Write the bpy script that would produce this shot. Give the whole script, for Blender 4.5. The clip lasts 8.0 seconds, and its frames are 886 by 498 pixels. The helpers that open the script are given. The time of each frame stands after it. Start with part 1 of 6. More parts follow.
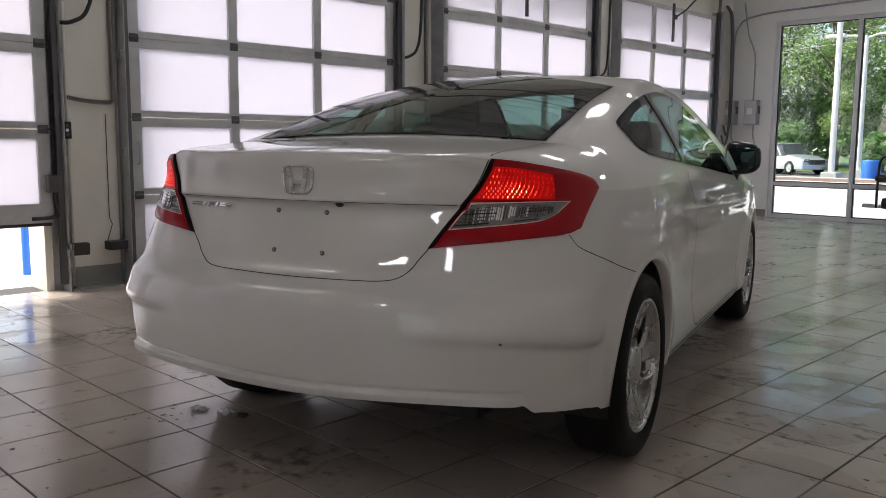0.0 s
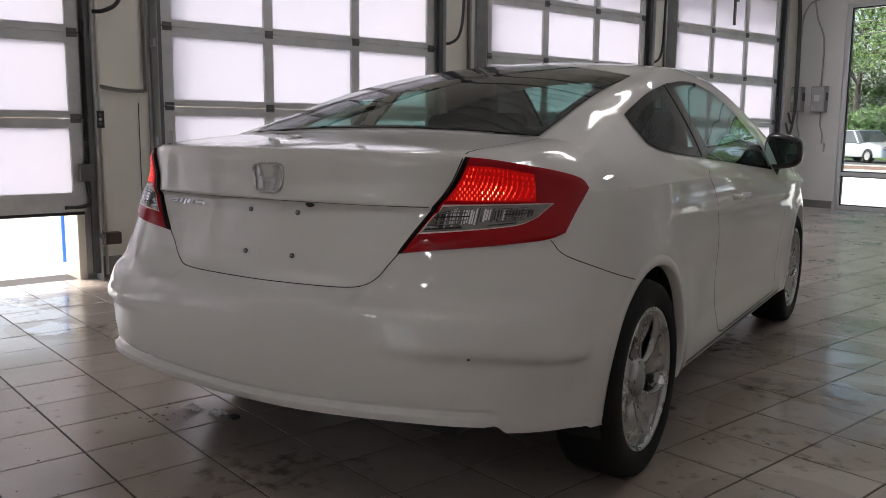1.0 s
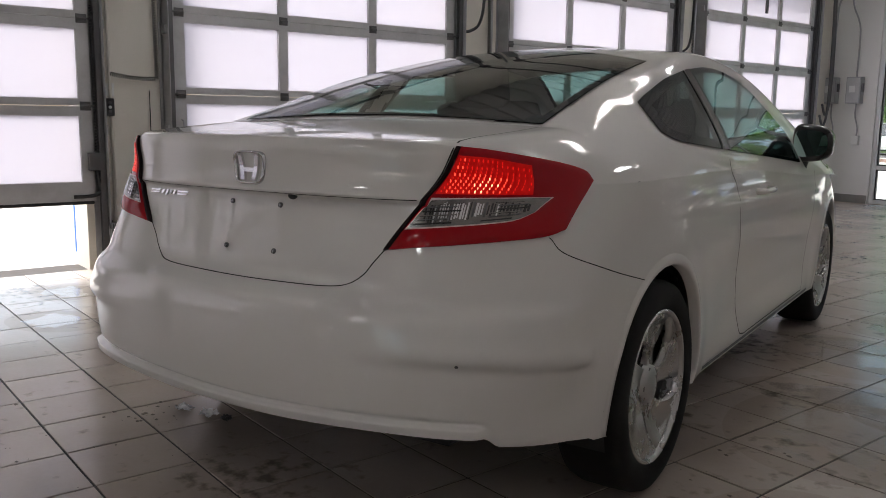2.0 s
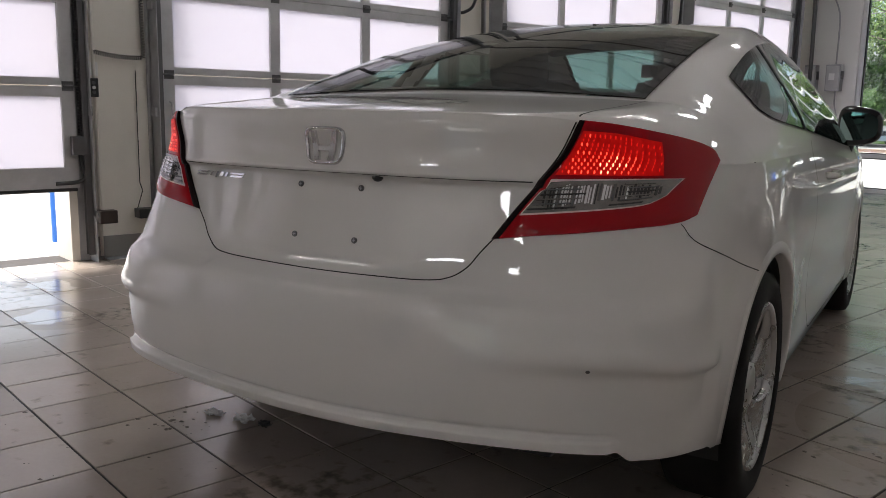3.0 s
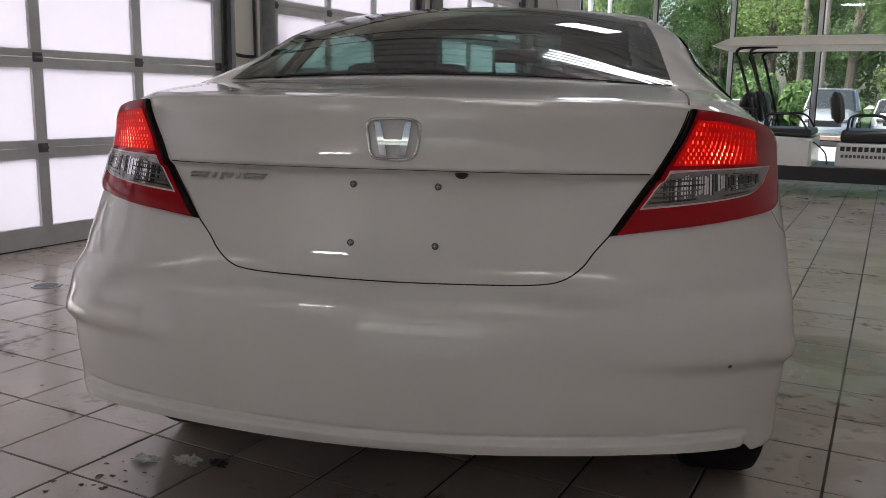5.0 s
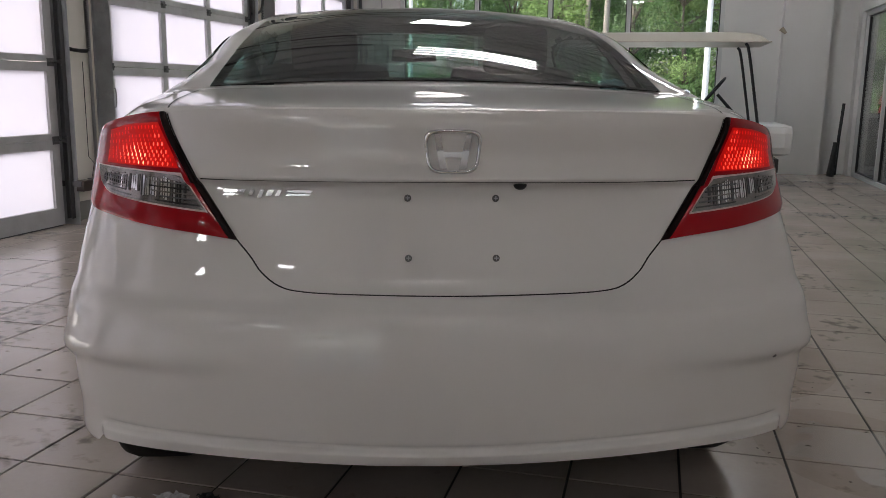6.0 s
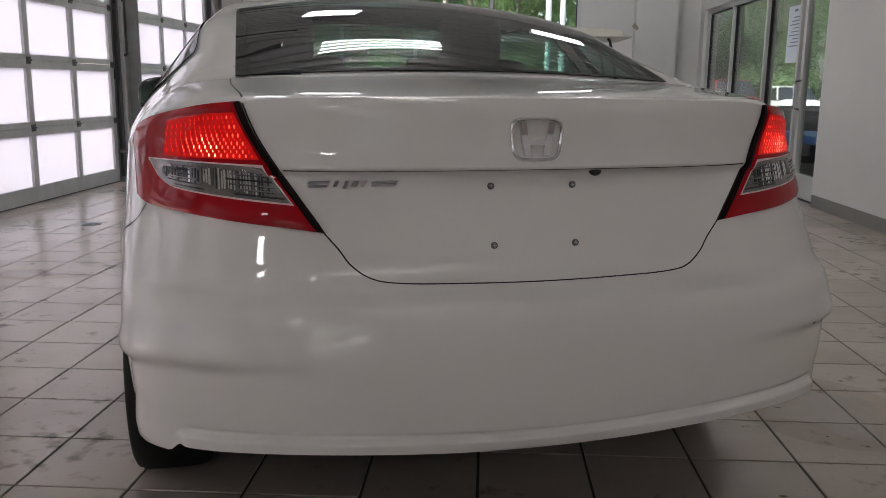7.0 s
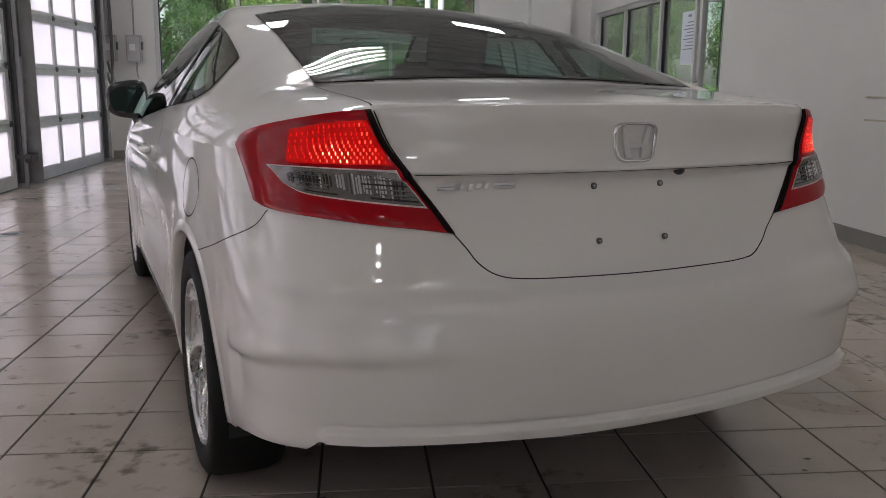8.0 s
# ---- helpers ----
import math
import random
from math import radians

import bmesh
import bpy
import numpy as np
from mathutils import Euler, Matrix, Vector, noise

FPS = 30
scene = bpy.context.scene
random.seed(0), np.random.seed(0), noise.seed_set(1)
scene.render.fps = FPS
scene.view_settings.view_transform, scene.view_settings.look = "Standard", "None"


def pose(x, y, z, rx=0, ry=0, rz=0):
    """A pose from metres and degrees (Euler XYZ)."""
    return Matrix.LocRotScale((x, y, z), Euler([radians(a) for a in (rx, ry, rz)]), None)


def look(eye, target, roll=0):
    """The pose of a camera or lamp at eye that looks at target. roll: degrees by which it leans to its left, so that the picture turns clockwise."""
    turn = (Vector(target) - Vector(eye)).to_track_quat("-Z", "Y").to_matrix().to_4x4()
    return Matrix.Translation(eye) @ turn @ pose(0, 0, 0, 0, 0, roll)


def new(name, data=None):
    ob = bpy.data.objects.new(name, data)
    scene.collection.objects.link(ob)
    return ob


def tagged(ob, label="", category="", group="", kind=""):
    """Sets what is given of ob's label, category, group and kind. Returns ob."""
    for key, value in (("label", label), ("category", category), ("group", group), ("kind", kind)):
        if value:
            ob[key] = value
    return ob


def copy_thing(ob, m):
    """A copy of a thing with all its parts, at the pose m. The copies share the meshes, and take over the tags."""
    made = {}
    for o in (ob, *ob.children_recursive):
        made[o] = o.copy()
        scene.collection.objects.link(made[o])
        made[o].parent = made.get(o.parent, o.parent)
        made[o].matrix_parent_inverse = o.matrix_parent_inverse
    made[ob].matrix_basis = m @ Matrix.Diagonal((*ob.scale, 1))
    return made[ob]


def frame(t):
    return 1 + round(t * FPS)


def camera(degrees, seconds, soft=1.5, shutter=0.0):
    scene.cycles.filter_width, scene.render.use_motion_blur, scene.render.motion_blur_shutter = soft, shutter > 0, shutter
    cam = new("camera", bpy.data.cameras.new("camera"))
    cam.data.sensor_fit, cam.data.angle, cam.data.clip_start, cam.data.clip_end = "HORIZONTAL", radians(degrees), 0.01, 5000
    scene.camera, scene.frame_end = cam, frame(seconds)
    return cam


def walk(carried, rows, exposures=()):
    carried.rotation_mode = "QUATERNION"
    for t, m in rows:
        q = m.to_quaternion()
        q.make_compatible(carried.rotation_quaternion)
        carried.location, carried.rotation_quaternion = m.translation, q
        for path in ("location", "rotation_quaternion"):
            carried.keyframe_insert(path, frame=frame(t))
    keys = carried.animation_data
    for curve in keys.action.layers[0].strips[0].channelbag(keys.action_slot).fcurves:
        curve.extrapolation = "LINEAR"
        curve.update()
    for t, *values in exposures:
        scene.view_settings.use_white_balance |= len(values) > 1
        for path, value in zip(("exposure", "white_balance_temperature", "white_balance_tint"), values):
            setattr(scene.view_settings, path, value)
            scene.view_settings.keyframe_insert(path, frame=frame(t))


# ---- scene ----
PATH = [
    (0, (0.047, 0.2, 1.059), (-1.355, 1.605, 0.81), 0.4),
    (0.5, (0.068, 0.348, 1.075), (-1.39, 1.692, 0.811), 0.5),
    (1, (0.09, 0.506, 1.089), (-1.415, 1.792, 0.806), 0.5),
    (1.5, (0.1, 0.644, 1.089), (-1.442, 1.88, 0.789), 0.5),
    (1.7, (0.087, 0.689, 1.086), (-1.463, 1.916, 0.782), 0.6),
    (2.8, (-0.303, 0.627, 1.048), (-1.797, 1.919, 0.729), 1.2),
    (3, (-0.386, 0.578, 1.036), (-1.86, 1.889, 0.708), 1.0),
    (3.5, (-0.595, 0.49, 1.027), (-2.02, 1.853, 0.691), 0.4),
    (4, (-0.772, 0.407, 1.029), (-2.077, 1.883, 0.687), 0.4),
    (4.5, (-0.951, 0.29, 1.035), (-2.078, 1.905, 0.685), 0.6),
    (5, (-1.156, 0.211, 1.035), (-2.066, 1.955, 0.678), 1.0),
    (5.2, (-1.245, 0.189, 1.041), (-2.074, 1.974, 0.685), 1.1),
    (6.3, (-1.808, 0.001, 1.07), (-2.153, 1.934, 0.693), 0.7),
    (6.5, (-1.906, -0.017, 1.068), (-2.177, 1.928, 0.689), 0.8),
    (7, (-2.14, -0.046, 1.052), (-2.236, 1.915, 0.672), 0.7),
    (7.5, (-2.375, -0.082, 1.05), (-2.298, 1.88, 0.672), 0.7),
    (8, (-2.653, -0.138, 1.064), (-2.445, 1.815, 0.686), 0.6),
]
cam = camera(55.3, 8.0, soft=0.7)
walk(cam, [(t, look(eye, target, roll)) for t, eye, target, roll in PATH],
     exposures=((0.0, 1.05), (4.0, 1.03), (5.2, 1.07), (6.5, 1.14), (8.0, 1.18)))

# ---- light: soft overcast day, tubes under the ceiling ----
world = bpy.data.worlds.new("overcast_sky")
scene.world = world
world.use_nodes = True
wn = world.node_tree.nodes
sky = wn.new("ShaderNodeTexSky")
sky.sky_type = "NISHITA"
sky.sun_disc = False
sky.sun_elevation = radians(52)
sky.sun_rotation = radians(250)
sky.air_density, sky.dust_density, sky.ozone_density = 1.0, 4.0, 1.0
wn["Background"].inputs["Strength"].default_value = 0.19
world.node_tree.links.new(sky.outputs["Color"], wn["Background"].inputs["Color"])
sun = new("sun", bpy.data.lights.new("sun", "SUN"))
sun.data.energy, sun.data.angle, sun.data.color = 3.5, radians(20), (1.0, 0.96, 0.9)
# the sun stands to the -x side, high, a little behind
sun.matrix_world = look((-20, -7, 27), (0, 0, 0))

# ---- helpers ----
def curve(*knots):
    """A smooth curve through knots (a, b), flat outside them."""
    xs, ys = [float(k[0]) for k in knots], [float(k[1]) for k in knots]
    d = [(b - a) / (q - p) for a, b, p, q in zip(ys, ys[1:], xs, xs[1:])]
    m = [d[0]] + [0.0 if a * b <= 0 else 2 * a * b / (a + b) for a, b in zip(d, d[1:])] + [d[-1]]

    def value(v):
        if v <= xs[0]:
            return ys[0]
        if v >= xs[-1]:
            return ys[-1]
        i = 0
        while xs[i + 1] < v:
            i += 1
        h = xs[i + 1] - xs[i]
        t = (v - xs[i]) / h
        t2, t3 = t * t, t * t * t
        return (2 * t3 - 3 * t2 + 1) * ys[i] + (t3 - 2 * t2 + t) * h * m[i] + (3 * t2 - 2 * t3) * ys[i + 1] + (t3 - t2) * h * m[i + 1]
    return value


def ease(a, b, v):
    t = min(1.0, max(0.0, (v - a) / (b - a)))
    return t * t * (3 - 2 * t)


def mesh(name, verts, faces, material, parent=None, label="", smooth=True):
    me = bpy.data.meshes.new(name)
    me.from_pydata([tuple(v) for v in verts], [], faces)
    me.update()
    if smooth:
        me.shade_smooth()
    me.materials.append(material)
    ob = new(name, me)
    if parent is not None:
        ob.parent = parent
    if label:
        ob["label"] = label
    return ob


def part(name, bm, material, parent=None, label="", smooth=False, normals=True):
    """Links a bmesh as one mesh object under a thing or a part."""
    if normals:
        bmesh.ops.recalc_face_normals(bm, faces=bm.faces)
    me = bpy.data.meshes.new(name)
    bm.to_mesh(me)
    bm.free()
    if smooth:
        me.shade_smooth()
    me.materials.append(material)
    ob = new(name, me)
    if parent is not None:
        ob.parent = parent
    if label:
        ob["label"] = label
    return ob


def empty(name, m, label="", category="", group="", kind=""):
    ob = new(name)
    ob.empty_display_size = 0.1
    ob.matrix_world = m
    return tagged(ob, label, category, group, kind)


def box(bm, x0, x1, y0, y1, z0, z1, bevel=0.0, m=None):
    got = bmesh.ops.create_cube(bm, size=1.0, matrix=Matrix.LocRotScale(((x0 + x1) / 2, (y0 + y1) / 2, (z0 + z1) / 2), None, (x1 - x0, y1 - y0, z1 - z0)))
    vs = got["verts"]
    if bevel:
        es = list({e for v in vs for e in v.link_edges})
        out = bmesh.ops.bevel(bm, geom=es, offset=bevel, segments=2, profile=0.6, affect="EDGES")
        vs = list({v for f in out["faces"] for v in f.verts} | {v for v in vs if v.is_valid})
    if m is not None:
        bmesh.ops.transform(bm, matrix=m, verts=vs)
    return vs


def boxes(*rows, bevel=0.0):
    bm = bmesh.new()
    for r in rows:
        box(bm, *r, bevel=bevel)
    return bm


def rod(bm, a, b, r, r2=None, seg=12):
    a, b = Vector(a), Vector(b)
    q = (b - a).to_track_quat("Z", "Y")
    m = Matrix.Translation((a + b) / 2) @ q.to_matrix().to_4x4()
    return bmesh.ops.create_cone(bm, cap_ends=True, segments=seg, radius1=r, radius2=r if r2 is None else r2, depth=(b - a).length, matrix=m)["verts"]


def pipe(bm, pts, r, seg=8):
    """A bent tube along points."""
    pts = [Vector(p) for p in pts]
    rings = []
    side = None
    for i, p in enumerate(pts):
        d = (pts[min(i + 1, len(pts) - 1)] - pts[max(i - 1, 0)]).normalized()
        if side is None or abs(side.dot(d)) > 0.95:
            side = d.orthogonal().normalized()
        side = (side - d * side.dot(d)).normalized()
        up = d.cross(side)
        rings.append([bm.verts.new(p + (side * math.cos(a) + up * math.sin(a)) * r) for a in [2 * math.pi * k / seg for k in range(seg)]])
    for a, b in zip(rings, rings[1:]):
        for k in range(seg):
            bm.faces.new((a[k], a[(k + 1) % seg], b[(k + 1) % seg], b[k]))
    bm.faces.new(rings[0][::-1])
    bm.faces.new(rings[-1])
    return bm


def bend(*pts, n=6):
    """A smooth line through points (Catmull-Rom)."""
    ps = [Vector(p) for p in pts]
    ps = [2 * ps[0] - ps[1]] + ps + [2 * ps[-1] - ps[-2]]
    out = []
    for a, b, c, d in zip(ps, ps[1:], ps[2:], ps[3:]):
        for k in range(n):
            t = k / n
            out.append(0.5 * ((2 * b) + (c - a) * t + (2 * a - 5 * b + 4 * c - d) * t * t + (3 * b - a - 3 * c + d) * t**3))
    return out + [ps[-2]]


def lathe(profile, seg=48, axis="X"):
    """A turned shape: profile rows (along the axis, radius)."""
    bm = bmesh.new()
    rings = []
    for x, r in profile:
        ring = []
        for k in range(seg):
            a = 2 * math.pi * k / seg
            c, s = r * math.cos(a), r * math.sin(a)
            ring.append(bm.verts.new((x, c, s) if axis == "X" else (c, s, x)))
        rings.append(ring)
    for a, b in zip(rings, rings[1:]):
        for k in range(seg):
            bm.faces.new((a[k], a[(k + 1) % seg], b[(k + 1) % seg], b[k]))
    return bm


# ---- materials ----
def material(name, color, rough=0.5, metal=0.0, vary=0.15, scale=6.0, bump=0.0, bump_scale=60.0, coat=0.0, rough_vary=0.1, emit=0.0, dirt=None, spec=0.5, island=0.0):
    """A principled material with two scales of variation in colour and gloss, and a fine relief."""
    m = bpy.data.materials.new(name)
    m.use_nodes = True
    n, link = m.node_tree.nodes, m.node_tree.links.new
    p = n["Principled BSDF"]
    p.inputs["Metallic"].default_value = metal
    p.inputs["Coat Weight"].default_value = coat
    p.inputs["Coat Roughness"].default_value = 0.03
    p.inputs["Specular IOR Level"].default_value = spec
    geo = n.new("ShaderNodeNewGeometry")
    big = n.new("ShaderNodeTexNoise")
    big.inputs["Scale"].default_value = scale
    big.inputs["Detail"].default_value = 5
    small = n.new("ShaderNodeTexNoise")
    small.inputs["Scale"].default_value = bump_scale
    small.inputs["Detail"].default_value = 3
    link(geo.outputs["Position"], big.inputs["Vector"])
    link(geo.outputs["Position"], small.inputs["Vector"])
    add = n.new("ShaderNodeMath")
    add.operation = "MULTIPLY_ADD"
    link(small.outputs["Fac"], add.inputs[0])
    add.inputs[1].default_value = 0.35
    link(big.outputs["Fac"], add.inputs[2])
    rgb = n.new("ShaderNodeMapRange")
    rgb.inputs["From Min"].default_value, rgb.inputs["From Max"].default_value = 0.35, 1.0
    rgb.inputs["To Min"].default_value, rgb.inputs["To Max"].default_value = 1 - vary, 1 + vary
    link(add.outputs[0], rgb.inputs["Value"])
    tone = rgb.outputs["Result"]
    if island:
        info = n.new("ShaderNodeObjectInfo")
        both = n.new("ShaderNodeMath")
        link(info.outputs["Random"], both.inputs[0])
        link(geo.outputs["Random Per Island"], both.inputs[1])
        frac = n.new("ShaderNodeMath")
        frac.operation = "FRACT"
        link(both.outputs[0], frac.inputs[0])
        rng = n.new("ShaderNodeMapRange")
        rng.inputs["To Min"].default_value, rng.inputs["To Max"].default_value = 1 - island, 1 + island
        link(frac.outputs[0], rng.inputs["Value"])
        mul = n.new("ShaderNodeMath")
        mul.operation = "MULTIPLY"
        link(tone, mul.inputs[0])
        link(rng.outputs["Result"], mul.inputs[1])
        tone = mul.outputs[0]
    mix = n.new("ShaderNodeVectorMath")
    mix.operation = "SCALE"
    mix.inputs[0].default_value = color
    link(tone, mix.inputs["Scale"])
    out = mix.outputs[0]
    if dirt:
        dcol, dscale, amount = dirt
        dn = n.new("ShaderNodeTexNoise")
        dn.inputs["Scale"].default_value = dscale
        dn.inputs["Detail"].default_value = 5
        dn.inputs["Roughness"].default_value = 0.55
        link(geo.outputs["Position"], dn.inputs["Vector"])
        dr = n.new("ShaderNodeMapRange")
        dr.inputs["From Min"].default_value, dr.inputs["From Max"].default_value = 0.42, 0.80
        dr.inputs["To Max"].default_value = amount
        link(dn.outputs["Fac"], dr.inputs["Value"])
        dm = n.new("ShaderNodeMix")
        dm.data_type = "RGBA"
        dm.inputs["B"].default_value = (*dcol, 1)
        link(dr.outputs["Result"], dm.inputs["Factor"])
        link(out, dm.inputs["A"])
        out = dm.outputs["Result"]
    link(out, p.inputs["Base Color"])
    rr = n.new("ShaderNodeMapRange")
    rr.inputs["From Min"].default_value, rr.inputs["From Max"].default_value = 0.3, 0.9
    rr.inputs["To Min"].default_value, rr.inputs["To Max"].default_value = max(0.02, rough - rough_vary), min(1, rough + rough_vary)
    link(add.outputs[0], rr.inputs["Value"])
    link(rr.outputs["Result"], p.inputs["Roughness"])
    if bump:
        b = n.new("ShaderNodeBump")
        b.inputs["Strength"].default_value = bump
        b.inputs["Distance"].default_value = 0.004
        link(small.outputs["Fac"], b.inputs["Height"])
        link(b.outputs["Normal"], p.inputs["Normal"])
    if emit:
        p.inputs["Emission Color"].default_value = (*color, 1)
        p.inputs["Emission Strength"].default_value = emit
    return m


def glass_material(name, tint, rough=0.0, mirror=0.1):
    """A thin pane: mostly clear, tinted, with a mirror gloss that grows at grazing angles."""
    m = bpy.data.materials.new(name)
    m.use_nodes = True
    n, link = m.node_tree.nodes, m.node_tree.links.new
    n.remove(n["Principled BSDF"])
    clear, shine, mix, edge = n.new("ShaderNodeBsdfTransparent"), n.new("ShaderNodeBsdfGlossy"), n.new("ShaderNodeMixShader"), n.new("ShaderNodeLayerWeight")
    power, gloss = n.new("ShaderNodeMath"), n.new("ShaderNodeMapRange")
    clear.inputs["Color"].default_value = (*tint, 1)
    shine.inputs["Roughness"].default_value = rough
    edge.inputs["Blend"].default_value = 0.5
    power.operation = "POWER"
    power.inputs[1].default_value = 3.8
    link(edge.outputs["Facing"], power.inputs[0])
    gloss.inputs["To Min"].default_value, gloss.inputs["To Max"].default_value = mirror, 1.0
    link(power.outputs[0], gloss.inputs["Value"])
    link(gloss.outputs["Result"], mix.inputs["Fac"])
    link(clear.outputs[0], mix.inputs[1])
    link(shine.outputs[0], mix.inputs[2])
    link(mix.outputs[0], n["Material Output"].inputs["Surface"])
    return m


def frosted_material(name, color):
    """A milky sheet that lets daylight through, spread."""
    m = bpy.data.materials.new(name)
    m.use_nodes = True
    n, link = m.node_tree.nodes, m.node_tree.links.new
    n.remove(n["Principled BSDF"])
    thru, face, mix = n.new("ShaderNodeBsdfTranslucent"), n.new("ShaderNodeBsdfDiffuse"), n.new("ShaderNodeMixShader")
    noise_tex, ramp = n.new("ShaderNodeTexNoise"), n.new("ShaderNodeMix")
    noise_tex.inputs["Scale"].default_value = 1.5
    ramp.data_type = "RGBA"
    ramp.inputs["A"].default_value = (*[c * 0.94 for c in color], 1)
    ramp.inputs["B"].default_value = (*color, 1)
    link(noise_tex.outputs["Fac"], ramp.inputs["Factor"])
    link(ramp.outputs["Result"], thru.inputs["Color"])
    face.inputs["Color"].default_value = (0.8, 0.8, 0.82, 1)
    mix.inputs["Fac"].default_value = 0.12
    link(thru.outputs[0], mix.inputs[1])
    link(face.outputs[0], mix.inputs[2])
    link(mix.outputs[0], n["Material Output"].inputs["Surface"])
    return m


PAINT_WHITE = material("white_car_paint", (0.76, 0.74, 0.71), 0.45, vary=0.006, scale=0.8, bump_scale=3.0, coat=1.0, rough_vary=0.005, spec=0.15)
PAINT_WHITE.node_tree.nodes["Principled BSDF"].inputs["Coat Roughness"].default_value = 0.015
PAINT_WHITE.node_tree.nodes["Principled BSDF"].inputs["Coat IOR"].default_value = 1.65
GAP = material("panel_gap_black", (0.012, 0.011, 0.01), 0.7, vary=0.1)
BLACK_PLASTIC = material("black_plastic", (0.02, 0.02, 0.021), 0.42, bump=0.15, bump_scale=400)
BLACK_GLOSS = material("black_gloss", (0.012, 0.012, 0.013), 0.12, coat=0.6)
RUBBER = material("tyre_rubber", (0.009, 0.009, 0.009), 0.7, bump=0.1, bump_scale=200, spec=0.25, dirt=((0.02, 0.019, 0.018), 14.0, 0.3))
ALLOY = material("silver_alloy", (0.50, 0.50, 0.49), 0.24, metal=0.95, vary=0.04, dirt=((0.3, 0.29, 0.28), 6.0, 0.2))
CHROME = material("chrome", (0.75, 0.75, 0.76), 0.08, metal=1.0, vary=0.03, rough_vary=0.03)
STEEL = material("galvanised_steel", (0.38, 0.385, 0.395), 0.42, metal=0.4, vary=0.15, scale=9, dirt=((0.16, 0.14, 0.12), 6.0, 0.4))
DARK_STEEL = material("dark_steel", (0.12, 0.12, 0.125), 0.5, metal=0.5, vary=0.2, dirt=((0.12, 0.08, 0.05), 9.0, 0.35))
ALUMINIUM = material("grey_aluminium", (0.50, 0.495, 0.50), 0.45, metal=0.2, vary=0.08, scale=5, dirt=((0.2, 0.19, 0.18), 7.0, 0.3))
FRAME_WHITE = material("white_window_frame", (0.6, 0.61, 0.6), 0.4, metal=0.2, vary=0.06)
CREAM = material("cream_wall_paint", (0.72, 0.685, 0.615), 0.6, vary=0.05, scale=1.4, bump=0.12, bump_scale=90, dirt=((0.42, 0.37, 0.30), 2.2, 0.25))
WALL_WHITE = material("white_wall_paint", (0.72, 0.71, 0.69), 0.55, vary=0.04, scale=1.2, bump=0.08, bump_scale=120, dirt=((0.55, 0.53, 0.5), 1.8, 0.2))
BASE_GREY = material("grey_baseboard", (0.24, 0.23, 0.215), 0.5, vary=0.12)
CEIL = material("ceiling_deck_paint", (0.55, 0.55, 0.55), 0.6, vary=0.06)
GROUT = material("dark_grout", (0.032, 0.027, 0.024), 0.8, vary=0.3, scale=12, bump=0.2)
TILE = material("beige_floor_tile", (0.45, 0.385, 0.335), 0.19, vary=0.08, scale=2.2, rough_vary=0.05, spec=0.6, island=0.07, dirt=((0.20, 0.165, 0.14), 1.7, 0.38))
def scuffed(m, color, scale, amount):
    """Adds small dark scuffs and dried splashes with edges of their own."""
    n, link = m.node_tree.nodes, m.node_tree.links.new
    p = n["Principled BSDF"]
    spots, patches, both, cut, mix = n.new("ShaderNodeTexNoise"), n.new("ShaderNodeTexNoise"), n.new("ShaderNodeMath"), n.new("ShaderNodeMapRange"), n.new("ShaderNodeMix")
    geo = n.new("ShaderNodeNewGeometry")
    for tex, sc in ((spots, scale), (patches, scale * 0.12)):
        tex.inputs["Scale"].default_value, tex.inputs["Detail"].default_value = sc, 6
        link(geo.outputs["Position"], tex.inputs["Vector"])
    both.operation = "MULTIPLY"
    link(spots.outputs["Fac"], both.inputs[0])
    link(patches.outputs["Fac"], both.inputs[1])
    cut.inputs["From Min"].default_value, cut.inputs["From Max"].default_value = 0.31, 0.42
    cut.inputs["To Max"].default_value = amount
    link(both.outputs[0], cut.inputs["Value"])
    mix.data_type = "RGBA"
    mix.inputs["B"].default_value = (*color, 1)
    link(cut.outputs["Result"], mix.inputs["Factor"])
    link(p.inputs["Base Color"].links[0].from_socket, mix.inputs["A"])
    link(mix.outputs["Result"], p.inputs["Base Color"])


scuffed(TILE, (0.10, 0.085, 0.07), 16.0, 0.75)
CONCRETE = material("light_concrete", (0.52, 0.50, 0.47), 0.8, vary=0.1, scale=0.7, bump=0.1, bump_scale=30, dirt=((0.38, 0.35, 0.32), 0.5, 0.5))
ASPHALT = material("asphalt", (0.07, 0.07, 0.072), 0.85, vary=0.2, bump=0.2, bump_scale=60)
MULCH = material("brown_mulch", (0.16, 0.09, 0.06), 0.9, vary=0.4, scale=8, bump=0.5, bump_scale=20)
GRASS = material("grass", (0.06, 0.11, 0.03), 0.9, vary=0.4, scale=3, bump=0.5, bump_scale=25)
def leaf_material(name, color):
    """Thin leaves: matt, each its own green, half of the light passing through."""
    m = material(name, color, 0.6, vary=0.3, scale=0.5, island=0.35, spec=0.2)
    n, link = m.node_tree.nodes, m.node_tree.links.new
    p, thru, mix = n["Principled BSDF"], n.new("ShaderNodeBsdfTranslucent"), n.new("ShaderNodeMixShader")
    link(p.inputs["Base Color"].links[0].from_socket, thru.inputs["Color"])
    mix.inputs["Fac"].default_value = 0.45
    link(p.outputs[0], mix.inputs[1])
    link(thru.outputs[0], mix.inputs[2])
    link(mix.outputs[0], n["Material Output"].inputs["Surface"])
    return m


